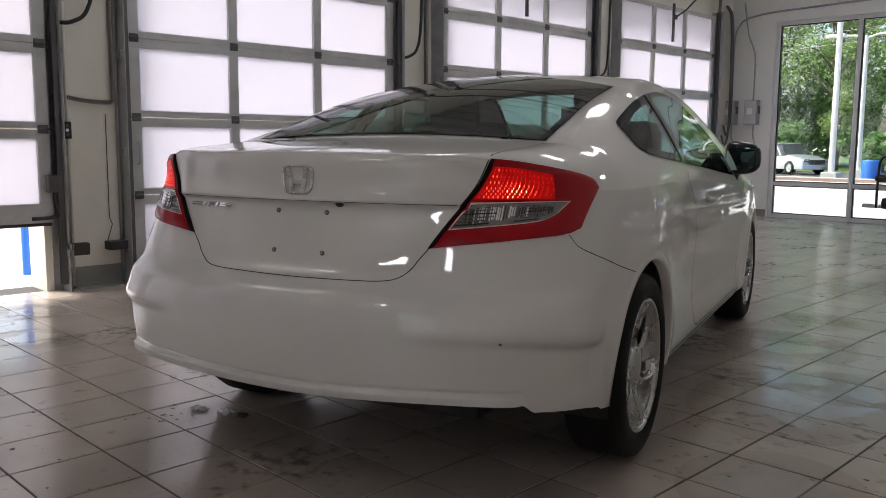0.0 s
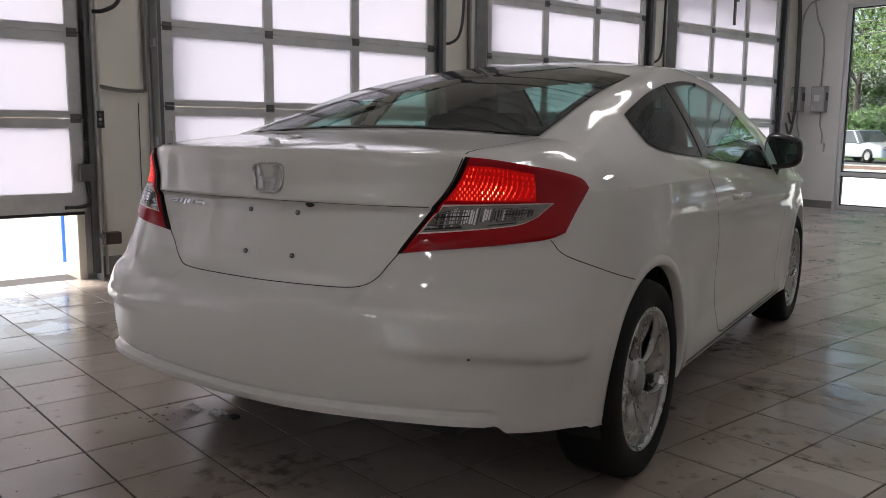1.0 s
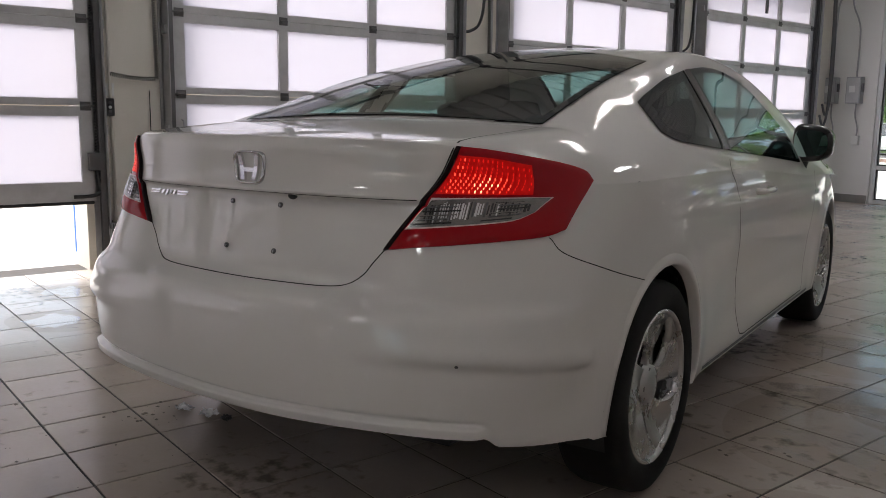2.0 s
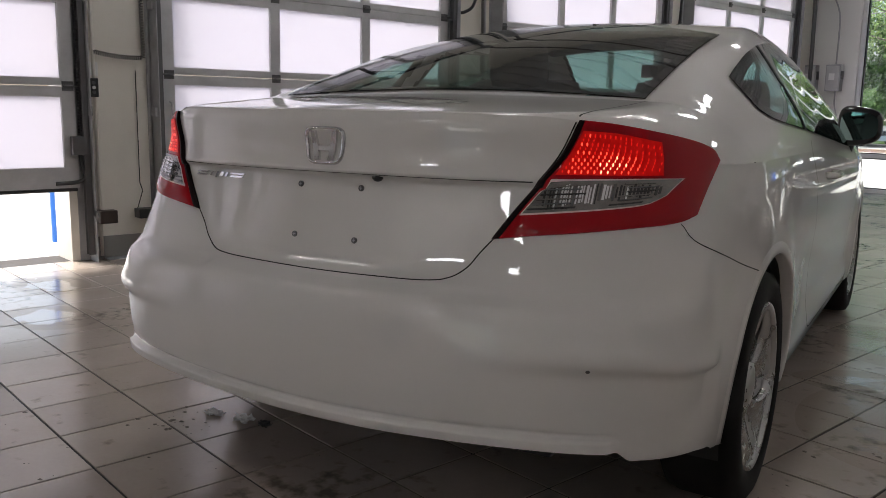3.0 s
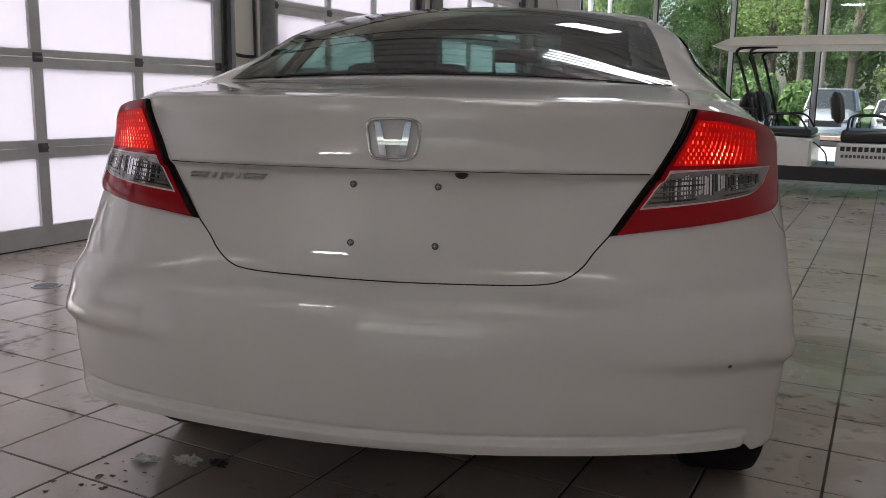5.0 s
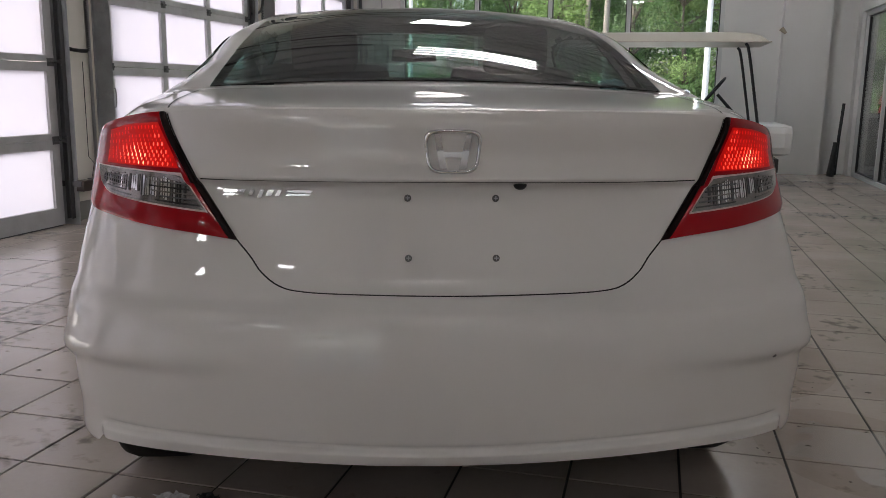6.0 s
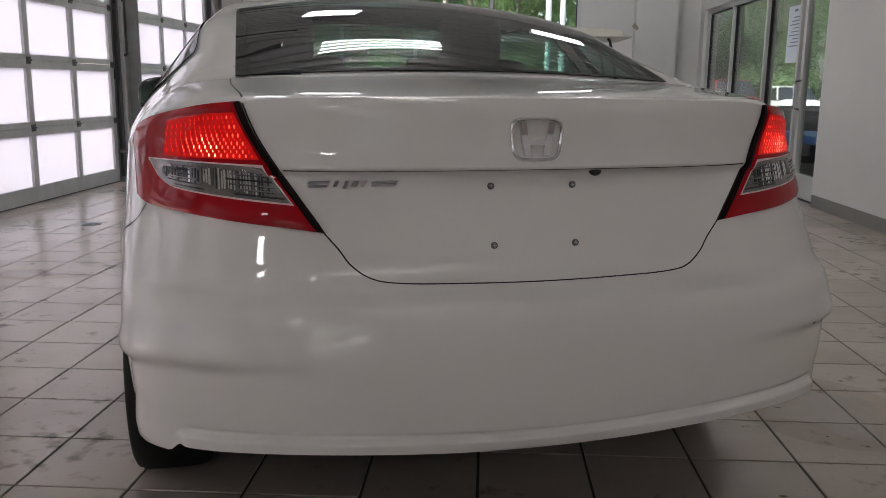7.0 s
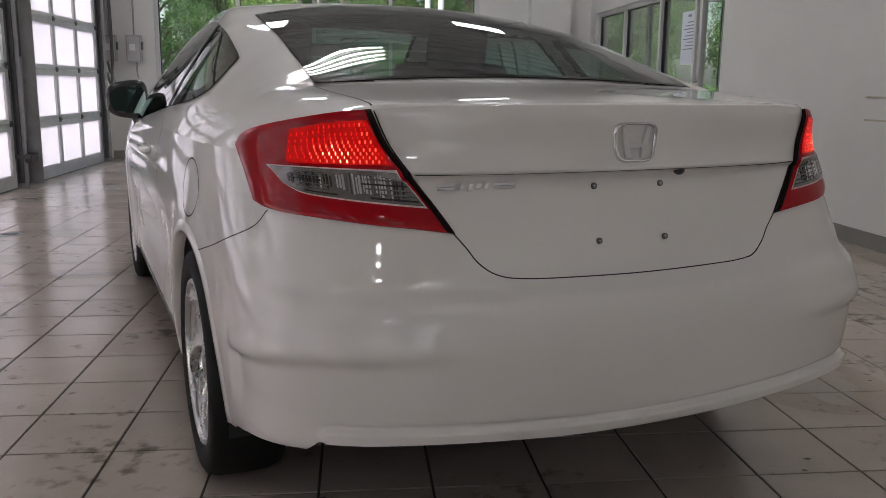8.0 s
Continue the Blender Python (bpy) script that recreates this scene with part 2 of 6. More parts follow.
LEAF = leaf_material("green_leaves", (0.17, 0.275, 0.11))
LEAF_LIGHT = leaf_material("light_green_leaves", (0.28, 0.39, 0.15))
BARK = material("bark", (0.13, 0.105, 0.085), 0.9, vary=0.35, scale=8, bump=0.5, bump_scale=30)
WOOD_POLE = material("weathered_pole_wood", (0.27, 0.23, 0.2), 0.85, vary=0.2, scale=5)
FROST = frosted_material("frosted_panel", (0.56, 0.553, 0.598))
MIRROR = material("blue_tinted_mirror", (0.62, 0.84, 0.82), 0.02, metal=1.0, vary=0.0, rough_vary=0.0)
GLASS_PRINT = material("black_glass_print", (0.006, 0.006, 0.006), 0.9, vary=0.1, spec=0.0)
CLEAR = glass_material("clear_glass", (0.94, 0.97, 0.95), mirror=0.05)
CAR_GLASS = glass_material("green_tinted_glass", (0.46, 0.66, 0.61), mirror=0.085)
RED_LENS = material("red_lens", (0.30, 0.0015, 0.006), 0.4, vary=0.06, coat=0.75, spec=0.05, emit=0.025)
RED_LENS.node_tree.nodes["Principled BSDF"].inputs["Coat IOR"].default_value = 1.42
RED_LENS.node_tree.nodes["Principled BSDF"].inputs["Coat Roughness"].default_value = 0.01
RED_LIT = material("lit_red_reflector", (0.55, 0.006, 0.005), 0.4, vary=0.3, scale=30, emit=0.14, spec=0.1)
LAMP_BLACK = material("lamp_edge_black", (0.010, 0.004, 0.004), 0.35, vary=0.1, spec=0.12)
RED_DIM = material("dim_red_dot", (0.75, 0.012, 0.008), 0.3, vary=0.1, emit=0.32, spec=0.1)
RED_SPOT = material("glowing_red_dot", (1.0, 0.06, 0.03), 0.3, vary=0.1, emit=0.9)
HOT_SPOT = material("glowing_orange_dot", (1.0, 0.26, 0.14), 0.3, vary=0.1, emit=1.6)
CLEAR_LENS = material("silver_lamp_reflector", (0.27, 0.25, 0.24), 0.16, metal=0.8, vary=0.25, scale=40)
LENS_EDGE = material("pale_lens_edge", (0.72, 0.5, 0.5), 0.2, vary=0.1)
SEAT_CLOTH = material("dark_grey_seat_cloth", (0.06, 0.06, 0.062), 0.9, vary=0.2, bump=0.3, bump_scale=300)
CABIN = material("grey_cabin_trim", (0.13, 0.13, 0.128), 0.8, vary=0.15)
BEIGE = material("beige_trim", (0.38, 0.33, 0.26), 0.7, vary=0.1)
WHITE_PLASTIC = material("white_plastic", (0.75, 0.745, 0.73), 0.35, vary=0.04, coat=0.2)
ROOF_BEIGE = material("beige_cart_roof", (0.45, 0.42, 0.36), 0.45, vary=0.06)
VINYL_BLACK = material("black_vinyl", (0.02, 0.02, 0.022), 0.4, vary=0.15, bump=0.2, bump_scale=150)
BLUE = material("blue_paint", (0.02, 0.16, 0.62), 0.4, vary=0.1)
POLE_WHITE = material("white_pole_paint", (0.75, 0.75, 0.74), 0.4, vary=0.05)
SILVER_PAINT = material("silver_car_paint", (0.42, 0.44, 0.47), 0.3, metal=0.5, coat=1.0, vary=0.03)
DARK_PAINT = material("dark_grey_car_paint", (0.09, 0.1, 0.115), 0.3, metal=0.4, coat=1.0, vary=0.03)
RED_PAINT = material("red_car_paint", (0.4, 0.015, 0.02), 0.3, coat=1.0, vary=0.03)
DARK_WINDOW = material("dark_vehicle_window", (0.02, 0.025, 0.028), 0.06, vary=0.1, coat=0.5)
PAPER = material("white_paper", (0.68, 0.72, 0.8), 0.7, vary=0.03)
INK = material("grey_ink", (0.22, 0.25, 0.32), 0.7, vary=0.05)
TUBE = material("white_lamp_tube", (1.0, 0.94, 0.91), 0.4, vary=0.0, emit=16.0)

# ---- the hall ----
WX, EX, NY, SY, CZ = -6.10, 0.86, 12.5, -7.0, 4.4   # inner faces of the walls, ceiling height
DOOR_H = 2.96


def wall_boxes(name, rows, mat, label):
    ob = part(name, boxes(*rows), mat)
    return tagged(ob, label, "wall", kind="structure")


floor = part("floor", boxes((WX - 0.3, EX + 0.2, SY - 0.2, NY + 0.2, -0.12, -0.004)), GROUT)
tagged(floor, "beige ceramic tile floor, wet and stained in places", "floor", kind="structure")
ground = part("ground", boxes((-400, 400, -400, 500, -0.7, -0.34)), CONCRETE)
tagged(ground, "pale concrete ground of the car park outside", "ground", kind="structure")
# apron up to the hall's doors and glass front
apron = part("pavement", boxes((-30, WX - 0.3, -30, 24.3, -0.4, -0.01), (WX - 0.3, 40, NY + 0.2, 24.3, -0.4, -0.01)), CONCRETE)
tagged(apron, "pale concrete apron along the building", "pavement", kind="structure")

ceiling = part("ceiling", boxes((WX - 0.3, EX + 0.2, SY - 0.2, NY + 0.2, CZ, CZ + 0.2), *[(WX, EX, y, y + 0.12, CZ - 0.05, CZ) for y in np.arange(SY + 0.15, NY - 0.2, 0.3)]), CEIL)
tagged(ceiling, "painted ribbed metal ceiling deck", "ceiling", kind="structure")

# west wall with its row of door openings
# start and width of each opening, south to north, and the height of its door's sections
DOORS = [(-6.44, 2.587, 0.577), (-3.29, 2.587, 0.577), (-0.139, 2.587, 0.577), (3.03, 2.587, 0.577), (6.262, 2.535, 0.571), (9.357, 2.497, 0.565)]
rows, at = [], SY - 0.2
for y, DOOR_W, _ in DOORS:
    rows.append((WX - 0.3, WX, at, y + 0.05, -0.12, CZ))
    rows.append((WX - 0.3, WX, y + 0.05, y + DOOR_W - 0.05, DOOR_H - 0.06, CZ))
    at = y + DOOR_W - 0.05
rows.append((WX - 0.3, WX, at, NY + 0.2, -0.12, CZ))
wall_west = wall_boxes("wall_west", rows, CREAM, "cream painted wall between the roller door openings")

# north wall with the tall glazing
GX0, GX1, GZ = -5.43, -0.82, 2.83
wall_north = wall_boxes("wall_north", [(WX, GX0, NY, NY + 0.2, -0.12, CZ), (GX0, GX1, NY, NY + 0.2, GZ, CZ), (GX1, EX, NY, NY + 0.2, -0.12, CZ)], WALL_WHITE, "white painted end wall around tall glazing")
pier = part("column", boxes((-0.08, 0.50, NY - 0.22, NY - 0.002, -0.004, CZ)), WALL_WHITE)
tagged(pier, "white painted wall pier beside the glazing", "column", kind="structure")

# east wall with the glazed entrance
EY0, EY1, EZ = 7.85, 12.28, 2.12
wall_east = wall_boxes("wall_east", [(EX, EX + 0.2, SY - 0.2, EY0, -0.12, CZ), (EX, EX + 0.2, EY0, EY1, EZ, CZ), (EX, EX + 0.2, EY1, NY + 0.2, -0.12, CZ)], WALL_WHITE, "white painted wall beside the glazed entrance")
wall_south = wall_boxes("wall_south", [(WX, -1.75, SY - 0.2, SY, -0.12, CZ), (-1.75, 0.35, SY - 0.2, SY, 2.25, CZ), (0.35, EX, SY - 0.2, SY, -0.12, CZ)], WALL_WHITE, "white painted wall round a glazed opening")

# baseboards
def baseboard(name, x0, x1, y0, y1, h=0.11, label="grey tile baseboard"):
    tagged(part(name, boxes((x0, x1, y0, y1, -0.004, h), bevel=0.002), BASE_GREY), label, "baseboard", kind="structure")


for y0, y1 in zip([SY] + [y + w for y, w, _ in DOORS], [y for y, w, _ in DOORS] + [NY]):
    if y1 - y0 > 0.1:
        baseboard("baseboard", WX + 0.001, WX + 0.012, y0 + 0.07, y1 - 0.07, 0.15)
baseboard("baseboard", WX + 0.02, GX0 - 0.02, NY - 0.012, NY - 0.001)
baseboard("baseboard", GX1 + 0.02, -0.085, NY - 0.012, NY - 0.001)
baseboard("baseboard", EX - 0.012, EX - 0.001, SY + 0.02, EY0 - 0.03)


# ---- sectional doors ----
def garage_door(y0, width, h, lift, label):
    thing = empty("garage_door", pose(-6.04, y0, lift), label, "garage door", "sectional doors along the wall")
    # stiles across the width: two at the ends and two between the panes
    pitch = (width - 0.09) / 3
    stiles = [(0, 0.085)] + [(0.045 + pitch * k - 0.04, 0.045 + pitch * k + 0.04) for k in (1, 2)] + [(width - 0.085, width)]
    for k in range(5):
        z0 = 0.07 + h * k - (0.07 if k == 0 else 0)
        z1 = 0.07 + h * (k + 1)
        lo = z0 + (0.135 if k == 0 else 0.05)
        hi = z1 - (0.068 if k < 4 else 0.05)
        rows = [(-0.05, 0, 0, width, z0 + 0.002, lo), (-0.05, 0, 0, width, hi, z1 - 0.002)]
        for a, b in stiles:
            rows.append((-0.05, -0.0015, a + 0.0005, b - 0.0005, lo - 0.001, hi + 0.001))
        sec = part("section", boxes(*rows), ALUMINIUM, thing, "grey aluminium stiles and rails")
        for (_, a), (b, _) in zip(stiles, stiles[1:]):
            part("pane", boxes((-0.035, -0.025, a - 0.006, b + 0.006, lo - 0.006, hi + 0.006)), FROST, sec, "frosted white panel")
        if k:
            for y in [0.045 + pitch * q for q in range(4)]:
                bm = boxes((0.001, 0.008, y - 0.035, y + 0.035, z0 - 0.03, z0 + 0.03), (0.001, 0.016, y - 0.02, y + 0.02, z0 - 0.012, z0 + 0.012), bevel=0.002)
                rod(bm, (0.014, y - 0.03, z0), (0.014, y + 0.03, z0), 0.008, seg=10)
                part("hinge", bm, DARK_STEEL, sec, "dark steel hinge")
        for y in (-0.03, width + 0.03):
            bm = bmesh.new()
            rod(bm, (0.03, y - 0.012, z1 - 0.06 if k == 4 else z1), (0.03, y + 0.012, z1 - 0.06 if k == 4 else z1), 0.022)
            rod(bm, (0.03, y, z1 - 0.06 if k == 4 else z1), (0.03, y - math.copysign(0.06, y), z1 - 0.06 if k == 4 else z1), 0.006, seg=8)
            part("roller", bm, DARK_STEEL, sec)
    bm = bmesh.new()
    pipe(bm, [(0.0, 0.045, 0.88), (0.03, 0.045, 0.885), (0.035, 0.045, 0.92), (0.035, 0.045, 1.0), (0.03, 0.045, 1.035), (0.0, 0.045, 1.04)], 0.006)
    part("handle", bm, STEEL, thing, "small steel lift handle")
    part("bottom_seal", boxes((-0.045, -0.005, 0.01, width - 0.01, -0.022, 0.001), bevel=0.008), VINYL_BLACK, thing, "black rubber seal")
    # stiffening strut in the middle of the top section, with its arm
    bm = boxes((0.002, 0.03, 1.28, 1.31, 2.43, 2.93), (0.03, 0.06, 1.27, 1.32, 2.72, 2.78))
    pipe(bm, [(0.05, 1.295, 2.75), (0.2, 1.295, 2.83), (0.42, 1.295, 3.02)], 0.012)
    part("lift_arm", bm, DARK_STEEL, thing, "dark steel operator arm")
    return thing


for k, (y, w, h) in enumerate(DOORS):
    garage_door(y, w, h, 0.487 if k == 2 else 0.008, "grey aluminium sectional door with frosted panels, raised a little" if k == 2 else "closed grey aluminium sectional door with frosted white panels")


def door_track(y, sign):
    """A roller track: upright angle, channel, brackets, and the bend under the ceiling."""
    thing = empty("door_track", pose(-6.04, y, 0), "grey galvanised steel door track screwed to the wall", "door track", "door tracks")
    s = sign
    a, b = sorted((0.0, s * 0.05))
    bm = boxes((-0.058, 0.09, *sorted((s * 0.062, s * 0.068)), 0, DOOR_H), (-0.058, -0.052, *sorted((s * 0.0, s * 0.09)), 0, DOOR_H))
    part("angle", bm, STEEL, thing)
    bm = boxes((0.01, 0.05, *sorted((s * 0.055, s * 0.06)), 0.05, DOOR_H), (0.008, 0.012, *sorted((s * 0.02, s * 0.06)), 0.05, DOOR_H), (0.05, 0.054, *sorted((s * 0.02, s * 0.06)), 0.05, DOOR_H))
    part("channel", bm, DARK_STEEL, thing, "dark steel channel")
    bm = bmesh.new()
    pipe(bm, bend((0.03, s * 0.045, DOOR_H), (0.06, s * 0.045, DOOR_H + 0.25), (0.25, s * 0.045, DOOR_H + 0.42), (0.6, s * 0.045, DOOR_H + 0.45), (2.4, s * 0.045, DOOR_H + 0.5)), 0.022)
    part("bend", bm, DARK_STEEL, thing)
    for z in (0.25, 0.95, 1.65, 2.35):
        part("bracket", boxes((-0.01, 0.06, *sorted((s * 0.058, s * 0.085)), z, z + 0.06), bevel=0.003), STEEL, thing)


for y, w, _ in DOORS:
    door_track(y, -1)
    door_track(y + w, 1)
    bm = bmesh.new()
    rod(bm, (0, -0.1, 0), (0, w + 0.1, 0), 0.014)
    rod(bm, (0, 0.35, 0), (0, 1.2, 0), 0.04, seg=16)
    rod(bm, (0, 1.45, 0), (0, 2.3, 0), 0.04, seg=16)
    for yy in (-0.06, w + 0.06):
        rod(bm, (0, yy - 0.02, 0), (0, yy + 0.02, 0), 0.08, seg=20)
    box(bm, -0.11, 0.02, 1.28, 1.36, -0.07, 0.07)
    ob = part("torsion_spring", bm, DARK_STEEL)
    ob.matrix_world = pose(-5.985, y, DOOR_H + 0.28)
    tagged(ob, "dark steel torsion spring shaft above the sectional door", "spring shaft", "spring shafts")


# ---- glazing of the end wall ----
def glazing(name, m, width, height, uprights, rails, label, mat_frame, depth=0.11, bar=0.055, tint=CLEAR):
    """A glazed front in its own xz plane."""
    thing = empty(name, m, label, "window", kind="structure")
    xs = [0.0] + list(uprights) + [width - bar]
    for x in xs:
        part("mullion", boxes((x, x + bar, -depth / 2, depth / 2, 0, height), bevel=0.003), mat_frame, thing)
    for a, b in zip(xs, xs[1:]):
        zs = [0.0] + list(rails) + [height - bar]
        for z in zs:
            part("transom", boxes((a + bar, b, -depth / 2 + 0.004, depth / 2 - 0.004, z + 0.001, z + bar - 0.001), bevel=0.003), mat_frame, thing)
        for z0, z1 in zip(zs, zs[1:]):
            x0, x1, y1, y2 = a + bar, b, z0 + bar, z1
            part("gasket", boxes((x0, x0 + 0.014, -0.02, 0.02, y1, y2), (x1 - 0.014, x1, -0.02, 0.02, y1, y2), (x0 + 0.014, x1 - 0.014, -0.02, 0.02, y1, y1 + 0.014), (x0 + 0.014, x1 - 0.014, -0.02, 0.02, y2 - 0.014, y2)), VINYL_BLACK, thing, "black rubber gasket")
            ob = part("pane", boxes((a + bar - 0.004, b + 0.004, -0.006, 0.006, z0 + bar - 0.004, z1 + 0.004)), tint, thing, "clear glass pane")
            ob.visible_shadow = False
    return thing


glazing("window_1", pose(GX0, NY + 0.08, 0), GX1 - GX0, GZ, [1.13, 2.20, 3.30], [0.47], "tall grey-framed glass front looking onto the car park", FRAME_WHITE)
glazing("window_4", pose(-1.75, SY - 0.1, 0), 2.10, 2.25, [0.70, 1.38], [], "grey-framed glass front in the opposite end wall", FRAME_WHITE)
# entrance in the east wall: three lights and a leaf
glazing("window_2", pose(EX + 0.1, EY0 + 0.78, 0, 0, 0, 90), EY1 - EY0 - 0.78, EZ, [1.05, 2.38], [], "aluminium framed glass screen beside the entrance door", FRAME_WHITE)
leaf = empty("door_1", pose(EX + 0.1, EY0 + 0.01, 0, 0, 0, 90), "closed glass entrance door in an aluminium frame", "door", kind="structure")
for nm, r in (("stile", (0, 0.07, -0.03, 0.03, 0.01, 2.1)), ("stile", (0.68, 0.75, -0.03, 0.03, 0.01, 2.1)), ("bottom_rail", (0.07, 0.68, -0.028, 0.028, 0.01, 0.24)), ("top_rail", (0.07, 0.68, -0.028, 0.028, 2.0, 2.1))):
    part(nm, boxes(r, bevel=0.003), FRAME_WHITE, leaf)
part("pane", boxes((0.066, 0.684, -0.006, 0.006, 0.235, 2.005)), CLEAR, leaf, "clear glass pane").visible_shadow = False
bm = bmesh.new()
pipe(bm, [(0.70, 0.03, 0.86), (0.70, 0.085, 0.87), (0.70, 0.09, 0.9), (0.70, 0.09, 1.1), (0.70, 0.085, 1.13), (0.70, 0.03, 1.14)], 0.012)
part("handle", bm, CHROME, leaf, "satin steel pull handle")
notice = empty("paper_notice", pose(EX + 0.085, 8.66, 1.32, 0, 0, 90), "white printed paper notice taped to the glass", "notice")
part("sheet", boxes((0, 0.43, 0.006, 0.0085, 0, 0.56)), PAPER, notice)
bm = bmesh.new()
box(bm, 0.17, 0.26, 0.009, 0.0105, 0.50, 0.525)
for i in range(9):
    box(bm, 0.05, 0.05 + 0.22 + 0.1 * ((i * 7) % 3) / 2, 0.009, 0.0105, 0.44 - 0.035 * i, 0.45 - 0.035 * i)
part("writing", bm, INK, notice, "grey lines of small print")

# ---- room beyond the entrance ----
beyond = part("floor_beyond", boxes((EX + 0.2, 7.5, 5.0, 14.2, -0.12, -0.006)), material("dark_grey_floor", (0.16, 0.155, 0.15), 0.3, vary=0.15))
tagged(beyond, "dark grey polished floor of the next room", "floor", kind="structure")
wall_beyond = wall_boxes("wall_beyond", [(7.5, 7.7, 4.8, 14.4, -0.12, 3.2), (EX + 0.2, 7.5, 4.8, 5.0, -0.12, 3.2), (EX, EX + 0.2, NY + 0.2, 14.4, -0.12, 3.2), (EX + 0.2, 7.5, 14.2, 14.4, 2.6, 3.2), (EX + 0.2, 7.5, 14.2, 14.4, -0.12, 0.72)], material("grey_wall_paint", (0.16, 0.16, 0.165), 0.6, vary=0.06), "grey wall of the next room")
tagged(part("ceiling_beyond", boxes((EX + 0.2, 7.7, 4.8, 14.4, 3.2, 3.3)), CEIL), "ceiling of the next room", "ceiling", kind="structure")
glazing("window_3", pose(EX + 0.2, 14.3, 0.722), 7.5 - EX - 0.2, 1.876, [1.3, 2.6, 3.9, 5.2], [], "glass front of the next room", FRAME_WHITE)

# dark counter and blue bench in the next room
bench = empty("bench", pose(2.6, 11.6, 0), "low blue bench in the next room", "bench")
part("seat", boxes((-0.5, 0.5, -1.2, 1.2, 0.34, 0.46), bevel=0.04), BLUE, bench, "blue seat pad")
for y in (-1.0, 1.0):
    part("leg", boxes((-0.4, 0.4, y - 0.03, y + 0.03, -0.004, 0.34)), DARK_STEEL, bench)
desk = empty("desk", pose(2.1, 8.6, 0), "dark cluttered counter in the next room", "counter")
part("top", boxes((-0.4, 0.6, -1.2, 0.9, 0.86, 0.9), bevel=0.005), BLACK_PLASTIC, desk)
part("front", boxes((-0.35, 0.55, -1.15, 0.85, -0.004, 0.86)), DARK_STEEL, desk)

# ---- the white coupe: body skin from plan and height curves ----
# local axes: x to its right, y ahead, z up; y = 0 at the tail lamps' inner tips
body_w = curve((0.18, 0.815), (0.24, 0.85), (0.36, 0.866), (0.5, 0.872), (0.66, 0.876), (0.8, 0.872), (0.9, 0.862), (0.96, 0.85), (1.05, 0.835))
corner_w = curve((0.18, 0.80), (0.30, 0.818), (0.40, 0.829), (0.50, 0.836), (0.68, 0.832), (0.82, 0.815), (0.945, 0.80), (1.05, 0.785))
tail_y = curve((0.30, -0.06), (0.325, -0.085), (0.34, -0.098), (0.37, -0.106), (0.45, -0.117), (0.53, -0.119), (0.60, -0.113), (0.630, -0.104), (0.645, -0.090), (0.662, -0.070), (0.72, -0.058), (0.78, -0.046), (0.86, -0.022), (0.945, 0.0), (1.0, -0.004), (1.02, 0.0), (1.04, 0.012))
plate_y = curve((0.655, -0.06), (0.69, -0.027), (0.734, -0.012), (0.852, 0.016), (0.876, 0.020), (0.888, -0.014))
corner_d = curve((0.3, 0.42), (0.52, 0.42), (0.65, 0.45), (0.82, 0.55), (0.945, 0.6), (1.05, 0.6))
corner_n = curve((0.3, 3.2), (0.55, 3.2), (0.75, 3.0), (1.05, 3.0))
nose_y = curve((0.15, 4.17), (0.3, 4.26), (0.5, 4.255), (0.65, 4.20), (0.8, 4.02), (1.0, 3.82))
top_z = curve((0.0, 1.028), (0.06, 1.023), (0.11, 1.009), (0.22, 0.965), (0.36, 0.925), (0.6, 0.919), (0.95, 0.922), (1.43, 0.919), (2.0, 0.886), (2.6, 0.846), (3.4, 0.81), (3.92, 0.77), (4.27, 0.64))
low_z = curve((0.05, 0.333), (0.135, 0.318), (0.35, 0.268), (0.5, 0.247), (1.05, 0.245), (3.0, 0.235), (3.7, 0.21), (4.28, 0.2))
deck_z = curve((-0.02, 1.028), (0.1, 1.040), (0.42, 1.066), (0.52, 1.078))
front_z = curve((1.99, 1.3895), (2.12, 1.3885), (2.4, 1.37), (2.6, 1.335), (3.0, 1.16), (3.35, 0.99), (3.55, 0.95), (3.92, 0.85), (4.21, 0.72), (4.3, 0.64))


def centre_z(y):
    """Height of the middle line: deck, rear glass, roof, screen, bonnet."""
    if y < 0.52:
        return deck_z(y)
    if y < 1.5:
        return 1.078 + 0.41 * (y - 0.52) - 0.1328 * (y - 0.52) ** 2
    if y < 2.0:
        return 1.352 + 0.15 * (y - 1.5) - 0.15 * (y - 1.5) ** 2
    return front_z(y)


def crown(y):
    return 0.03 + 0.08 * ease(0.3, 1.5, y) + 0.04 * ease(0.4, 0.8, y) * (1 - ease(1.3, 1.8, y)) - 0.05 * ease(2.4, 3.5, y)


flank = curve((0.0, 0.35), (0.35, 0.50), (0.85, 0.74), (1.35, 1.28), (2.6, 1.34), (3.2, 1.1), (3.5, 0.45), (4.3, 0.3))
HUB_R, HUB_F, HUB_Z, ARCH, ARCH_Q = 0.762, 3.382, 0.314, 0.364, 0.87   # the arches are a little narrower than high


